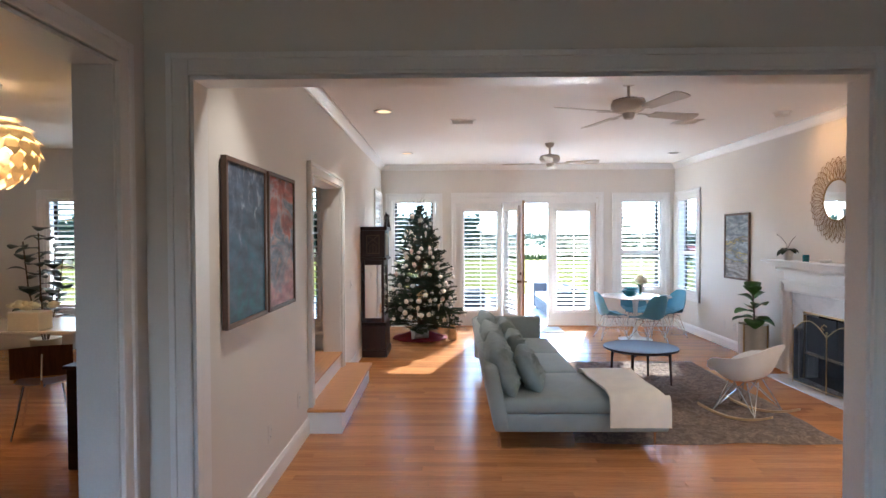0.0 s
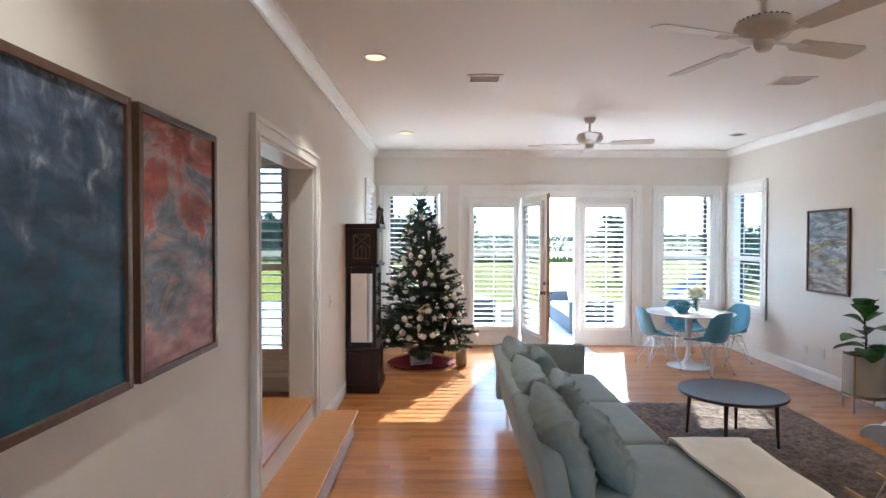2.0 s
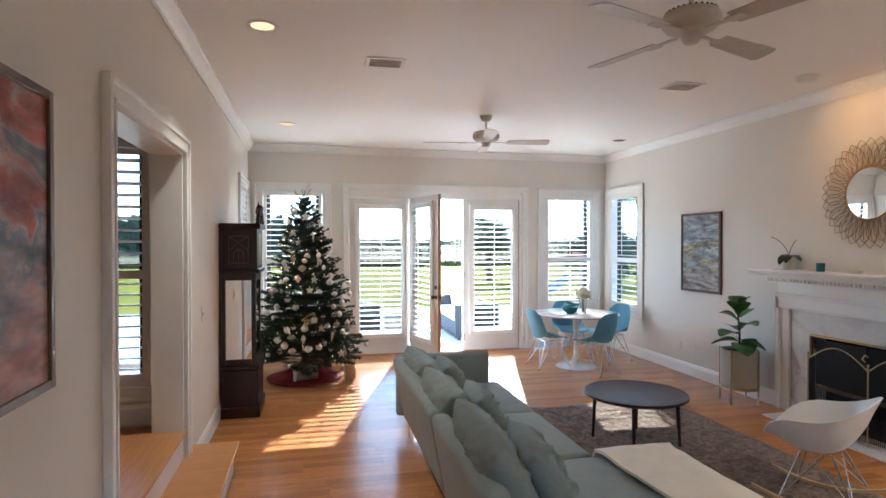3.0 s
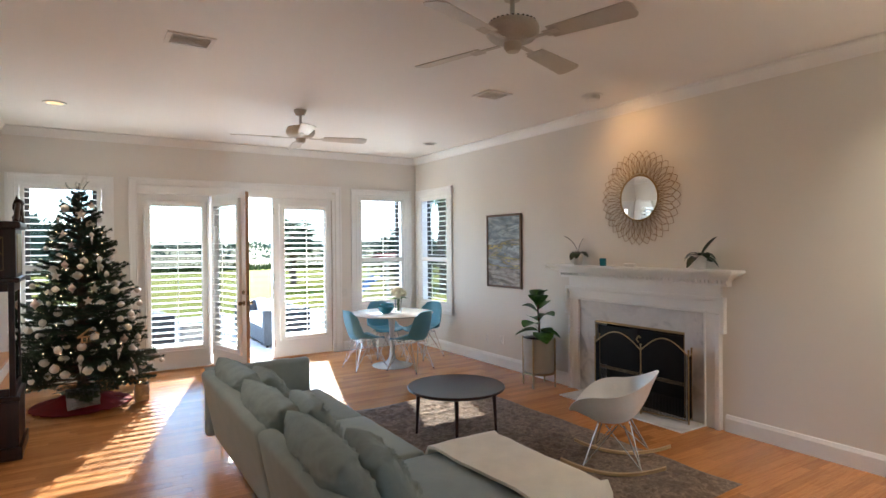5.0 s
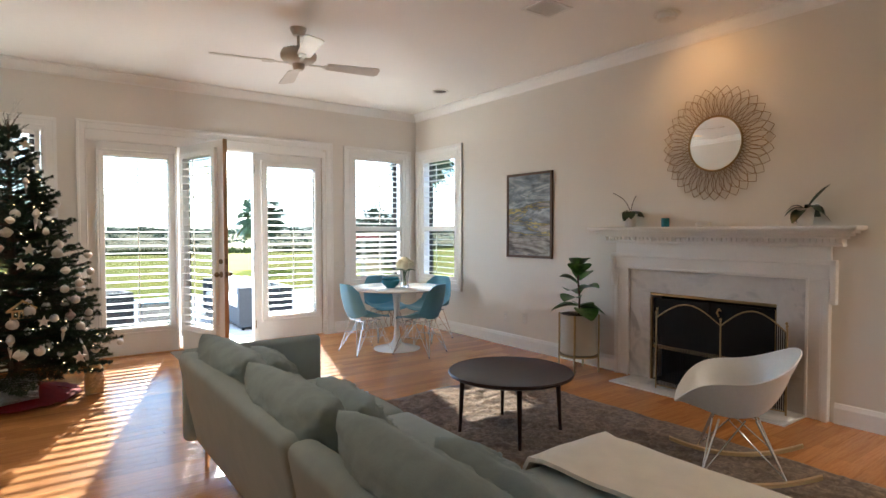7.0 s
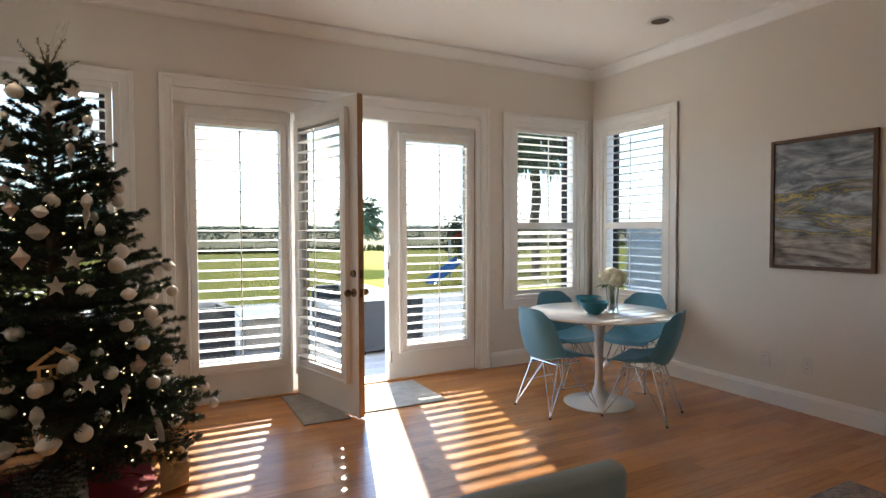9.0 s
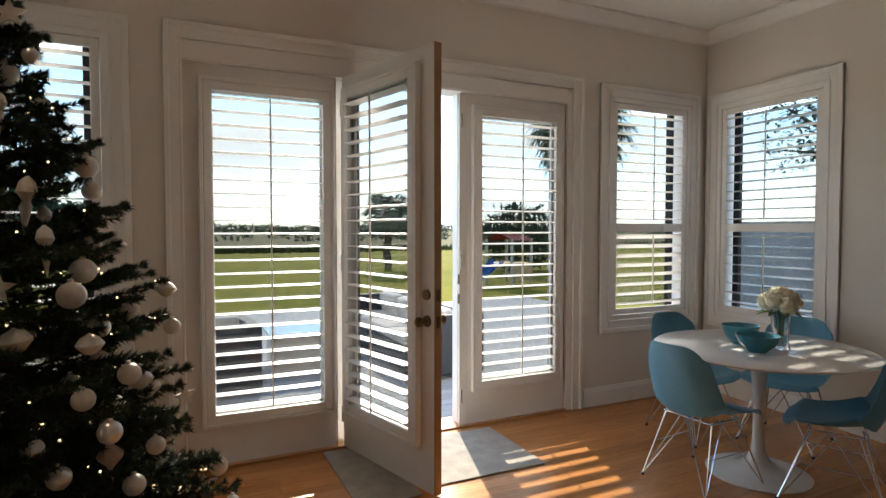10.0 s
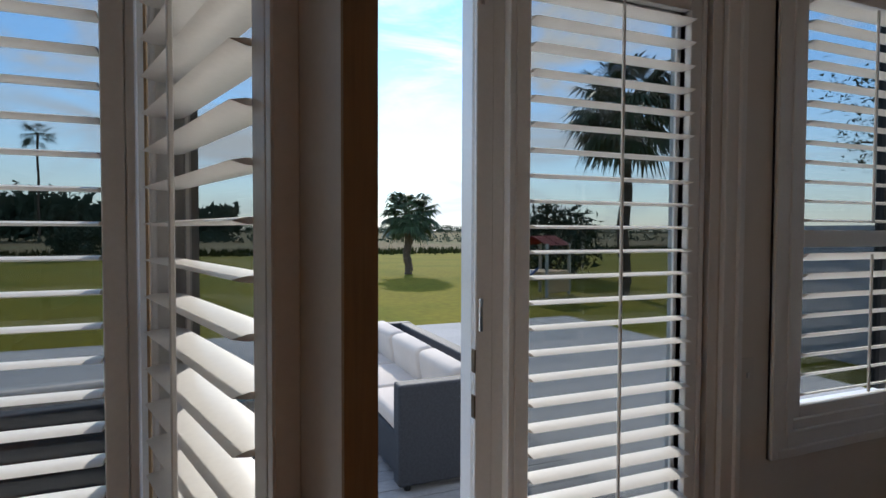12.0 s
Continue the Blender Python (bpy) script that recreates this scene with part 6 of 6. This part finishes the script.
def far_wood(name, label, x0, x1, y, low, high, count, seed, material=FARTREE):
    r = random.Random(seed)
    verts, faces = [], []
    for k in range(count):
        x = r.uniform(x0, x1)
        top = low + (high - low) * max(0.0, 0.5 + 0.6 * noise.noise(Vector((x * 0.02, seed, 0))) + 0.35 * noise.noise(Vector((x * 0.09, seed, 3))))
        z = GZ + top * r.uniform(0.15, 1.0)
        rad = r.uniform(0.5, 1.4) * (high / 9 + 0.4)
        c = Vector((x, y + r.uniform(-6, 6), z))
        for q in range(5):
            d = Vector((r.gauss(0, 1), r.gauss(0, 1), r.gauss(0, 0.7))) * rad * 0.7
            u, w = Vector((r.gauss(0, 1), 0, r.gauss(0, 1))).normalized(), Vector((r.gauss(0, 1), 0.2, r.gauss(0, 1))).normalized()
            n = len(verts)
            verts += [c + d, c + d + u * rad * 0.8, c + d + w * rad * 0.8]
            faces.append((n, n + 1, n + 2))
    me = bpy.data.meshes.new(name)
    me.from_pydata(verts, [], faces)
    me.materials.append(material)
    return tagged(new(name, me), label, "trees", kind="stuff")


far_wood("far_trees", "distant dark tree line across the marsh", -420, 620, 420, 2.5, 6.5, 9000, 3)
far_wood("near_woods", "uneven dark grove of trees across the marsh", -95, 5, 130, 1.0, 8.5, 3000, 8)
far_wood("marsh_shrubs", "scattered dark shrubs in the marsh", -120, 160, 110, 0.2, 2.2, 700, 9)


def palm(name, label, x, y, height, crown, seed, fronds=70):
    r = random.Random(seed)
    p = thing(name, label, "palm tree", pose(x, y, GZ))
    bm = B()
    for i in range(14):
        z0, z1 = height * i / 14, height * (i + 1) / 14
        rod(bm, (0.06 * math.sin(i), 0, z0), (0.06 * math.sin(i + 1), 0, z1), 0.17 + 0.015 * (i % 2), 0.155 + 0.015 * (i % 2), 12)
    part("trunk", bm, BARK, p, "rough grey-brown trunk")
    bm = B()
    for k in range(fronds):
        a, up = r.uniform(0, 6.283), r.uniform(-0.95, 1.0)
        stem = crown * r.uniform(0.45, 0.62)
        d = Vector((math.cos(a) * math.cos(up), math.sin(a) * math.cos(up), math.sin(up)))
        hub = Vector((0.06 * math.sin(14), 0, height)) + d * stem - Vector((0, 0, 0.10 * stem))
        side = d.cross(Vector((0, 0, 1))).normalized()
        rod(bm, (0, 0, height), hub, 0.018, 0.010, 4)
        for q in range(22):
            t = (q / 21 - 0.5) * 4.0
            out = (d * math.cos(t) + side * math.sin(t)).normalized()
            ln = crown * 0.50 * (0.75 + 0.25 * math.cos(t)) * r.uniform(0.85, 1.1)
            mid = hub + out * ln * 0.6 - Vector((0, 0, 0.05 * ln))
            tip = hub + out * ln - Vector((0, 0, ln * r.uniform(0.25, 0.55)))
            w = out.cross(Vector((0, 0, 1))).normalized() * 0.045
            vs = [bm.verts.new(v) for v in (hub, mid + w, tip, mid - w)]
            bm.faces.new(vs)
    part("crown", bm, PALMLEAF, p, "fan-shaped fronds")
    return p


palm("palm_tree", "cabbage palm standing on the lawn", 8.9, 32.0, 2.7, 1.4, 2)
palm("palm_tree", "tall cabbage palm beside the patio", 12.2, 22.4, 5.5, 1.9, 5, 84)
palm("palm_tree", "far slender palm above the grove", -24.0, 116, 17.0, 3.0, 6, 30)


def bush(name, label, x, y, z, rx, rz, seed, count=2600, material=FARTREE):
    r = random.Random(seed)
    verts, faces = [], []
    for k in range(count):
        d = Vector((r.gauss(0, 1), r.gauss(0, 1), r.gauss(0, 1))).normalized() * r.uniform(0.55, 1.0)
        n1 = 1 + 0.35 * noise.noise(d * 2.3 + Vector((seed, 0, 0)))
        c = Vector((x + d.x * rx * n1, y + d.y * rx * n1, z + rz + d.z * rz * n1))
        a, b = Vector((r.gauss(0, 1), r.gauss(0, 1), r.gauss(0, 1))) * 0.12, Vector((r.gauss(0, 1), r.gauss(0, 1), r.gauss(0, 1))) * 0.12
        n = len(verts)
        verts += [c, c + a, c + b]
        faces.append((n, n + 1, n + 2))
    t = thing(name, label, "shrub")
    me = bpy.data.meshes.new("foliage")
    me.from_pydata(verts, [], faces)
    me.materials.append(material)
    o = new("foliage", me)
    o.parent = t
    bm = B()
    for k in range(5):
        rod(bm, (x, y, z), (x + rx * 0.5 * math.cos(k * 1.3), y + rx * 0.5 * math.sin(k * 1.3), z + rz * 1.3), 0.05, 0.02, 6)
    part("branches", bm, BARK, t)
    return t


bush("shrub", "dense dark evergreen shrub by the palm", 13.8, 28.5, GZ, 1.9, 1.5, 21)
bush("shrub", "dark rounded shrub at the marsh edge", -6.5, 50, GZ, 1.6, 1.1, 22)

# overhanging branch by the corner window
oak = thing("oak_tree", "spreading tree with fine drooping foliage", "tree", pose(21.5, 17.5, GZ))
bm = B()
rod(bm, (0, 0, 0), (0.1, 0, 4.2), 0.30, 0.22, 12)
r = random.Random(4)
tips = []
for k in range(16):
    a = k * 0.42
    p0, p1 = Vector((0.1, 0, r.uniform(3.0, 4.4))), Vector((math.cos(a) * r.uniform(2.2, 4.4), math.sin(a) * r.uniform(2.2, 4.4), r.uniform(4.4, 6.8)))
    rod(bm, p0, p1, 0.10, 0.03, 7)
    tips += [p0.lerp(p1, f) for f in (0.5, 0.7, 0.85, 1.0)]
part("trunk", bm, BARK, oak)
verts, faces = [], []
for t in tips:
    for k in range(130):
        c = t + Vector((r.gauss(0, 0.55), r.gauss(0, 0.55), r.gauss(0, 0.38)))
        n = len(verts)
        verts += [c, c + Vector((r.gauss(0, 0.09), r.gauss(0, 0.09), r.gauss(0, 0.06))), c + Vector((r.gauss(0, 0.09), r.gauss(0, 0.09), r.gauss(0, 0.06)))]
        faces.append((n, n + 1, n + 2))
me = bpy.data.meshes.new("crown")
me.from_pydata(verts, [], faces)
me.materials.append(FARTREE)
o = new("crown", me)
o.parent = oak


def outdoor_sofa(label, m, length):
    s = thing("outdoor_sofa", label, "outdoor sofa", m, "patio furniture")
    bm = B()
    box(bm, 0.02, length - 0.02, 0.006, 0.82, 0.06, 0.32, None, 0.015, 2)
    part("base", bm, WICKER, s, "dark woven wicker base")
    bm = B()
    box(bm, 0.02, length - 0.02, 0.006, 0.12, 0.318, 0.656, None, 0.015, 2)
    part("backrest", bm, WICKER, s)
    for x in (0.0, length - 0.12):
        bm = B()
        box(bm, x, x + 0.12, 0.0, 0.84, 0.04, 0.66, None, 0.015, 2)
        part("armrest", bm, WICKER, s)
    n = max(1, round((length - 0.24) / 0.72))
    w = (length - 0.24) / n
    for i in range(n):
        bm = B()
        box(bm, 0.12 + i * w + 0.006, 0.12 + (i + 1) * w - 0.006, 0.12, 0.82, 0.32, 0.44, None, 0.04, 3)
        part("seat_cushion", bm, CUSH, s, "pale grey-beige seat cushion", smooth=60)
        bm = B()
        box(bm, 0.12 + i * w + 0.01, 0.12 + (i + 1) * w - 0.01, 0.12, 0.28, 0.44, 0.74, pose(0, 0.06, 0, -9), 0.05, 3)
        part("back_cushion", bm, CUSH, s, "pale grey-beige back cushion", smooth=60)
    for x in (0.05, length - 0.05):
        for y in (0.05, 0.77):
            bm = B()
            rod(bm, (x, y, 0), (x, y, 0.07), 0.02, 0.02, 8)
            part("leg", bm, BLACK, s)
    return s


DZ = -0.130
outdoor_sofa("dark wicker outdoor sofa with pale cushions on the deck", pose(3.10, 12.55, DZ, 0, 0, 90), 2.3)
outdoor_sofa("long dark wicker outdoor sofa with pale cushions on the deck", pose(-1.5, 12.50, DZ, 0, 0, 8), 2.4)
table = thing("patio_table", "low patio table with pale blue glass top", "patio table", pose(1.35, 13.75, DZ))
bm = B()
box(bm, -0.32, 0.32, -0.30, 0.30, 0.40, 0.43, None, 0.006, 1)
part("tabletop", bm, mat("blue_glass_top", (0.34, 0.50, 0.58), 0.12, vary=0.05), table, "pale blue top")
bm = B()
box(bm, -0.28, 0.28, -0.26, 0.26, 0.0, 0.40, None, 0.01, 1)
part("base", bm, CUSH, table)

play = thing("playhouse", "child's plastic play set with a blue slide on the lawn", "play set", pose(10.2, 23.5, GZ + 0.05, 0, 0, 25))
for x in (-0.6, 0.6):
    for y in (-0.5, 0.5):
        bm = B()
        rod(bm, (x, y, 0), (x, y, 1.5), 0.05, 0.05, 8)
        part("post", bm, POTGREY, play)
bm = B()
box(bm, -0.62, 0.62, -0.52, 0.52, 0.62, 0.70)
part("platform", bm, BEECH, play)
bm = B()
for x in (-0.62, 0.02):
    sweep_x(bm, [(-0.55, 1.45), (0, 1.72), (0.55, 1.45), (0, 1.66)], x, x + 0.6)
part("roof", bm, REDFELT, play, "red roof")
bm = B()
box(bm, -0.6, 0.6, -0.53, -0.50, 0.1, 0.62)
part("side_panel", bm, ORN_G, play)
bm = B()
sheet(bm, [[Vector((-0.6 - 1.7 * t, y, 0.75 - 0.72 * t + (0.12 if abs(y) > 0.2 else 0))) for t in (0, 0.25, 0.5, 0.75, 1.0)] for y in (-0.25, -0.2, 0.2, 0.25)])
bmesh.ops.solidify(bm, geom=list(bm.faces), thickness=0.02)
part("slide", bm, mat("blue_slide", (0.02, 0.16, 0.42), 0.3, vary=0.05), play, "blue plastic slide")

house = thing("neighbour_wing", "grey sided wing of the house with a dark roof", "house", pose(0, 0, 0))
bm = B()
box(bm, 9.6, 14.0, 12.5, 15.5, GZ, 1.55)
part("wall", bm, SIDING, house, "grey horizontal siding")

# ---------------------------------------------------------------- oak strip floor
random.seed(3)
floor = thing("floor", "glossy honey oak strip floor", "floor", kind="structure")
PW = 0.0826
near, far = 0, []
plank_meshes = {}
y, row = 2.66 - 0.02, 0
jobs = []
while y < YB - 0.001:
    x = -1.34 - random.uniform(0, 1.0)
    y1 = min(y + PW, YB + 0.02)
    while x < XR:
        ln = random.choice((0.6, 0.8, 1.0, 1.2, 1.5))
        a, b = max(x, -1.34), min(x + ln, XR)
        if b - a > 0.02:
            jobs.append((round(a, 3), round(b, 3), y, y1))
        x += ln
    y = y1
for a, b, y0, y1 in jobs:
    if -1.0 < (a + b) / 2 < 2.4 and y0 > 5.0 and near < 300:
        near += 1
        key = (round(b - a, 3), round(y1 - y0, 3))
        if key not in plank_meshes:
            plank_meshes[key] = mesh_of("plank", box(B(), 0.0006, b - a - 0.0006, 0.0006, y1 - y0 - 0.0006, -0.013, 0.0), OAK)
        o = new("plank", plank_meshes[key])
        o.parent = floor
        o.location = (a, y0, 0)
    else:
        far.append((a, b, y0, y1))
y = -2.6
while y < 2.64:
    x = -7.0 - random.uniform(0, 1)
    while x < 3.2:
        ln = random.choice((0.8, 1.0, 1.2, 1.5))
        far.append((max(x, -7.0), min(x + ln, 3.2), y, min(y + PW, 2.64)))
        x += ln
    y += PW
y = 2.64
while y < 8.65:
    x = -7.0 - random.uniform(0, 1)
    edge = -1.5 if y < 4.4 else -2.65
    while x < edge:
        ln = random.choice((0.8, 1.0, 1.2, 1.5))
        far.append((max(x, -7.0), min(x + ln, edge), y, y + PW))
        x += ln
    y += PW
verts, faces = [], []
for a, b, y0, y1 in far:
    g = 0.0006
    n = len(verts)
    verts += [(a + g, y0 + g, 0), (b - g, y0 + g, 0), (b - g, y1 - g, 0), (a + g, y1 - g, 0), (a + g, y0 + g, -0.013), (b - g, y0 + g, -0.013), (b - g, y1 - g, -0.013), (a + g, y1 - g, -0.013)]
    faces += [(n, n + 1, n + 2, n + 3), (n, n + 4, n + 5, n + 1), (n + 1, n + 5, n + 6, n + 2), (n + 2, n + 6, n + 7, n + 3), (n + 3, n + 7, n + 4, n)]
me = bpy.data.meshes.new("planks")
me.from_pydata(verts, [], faces)
me.materials.append(OAKJ)
o = new("planks", me)
o.parent = floor
tagged(o, "oak strips", kind="stuff")
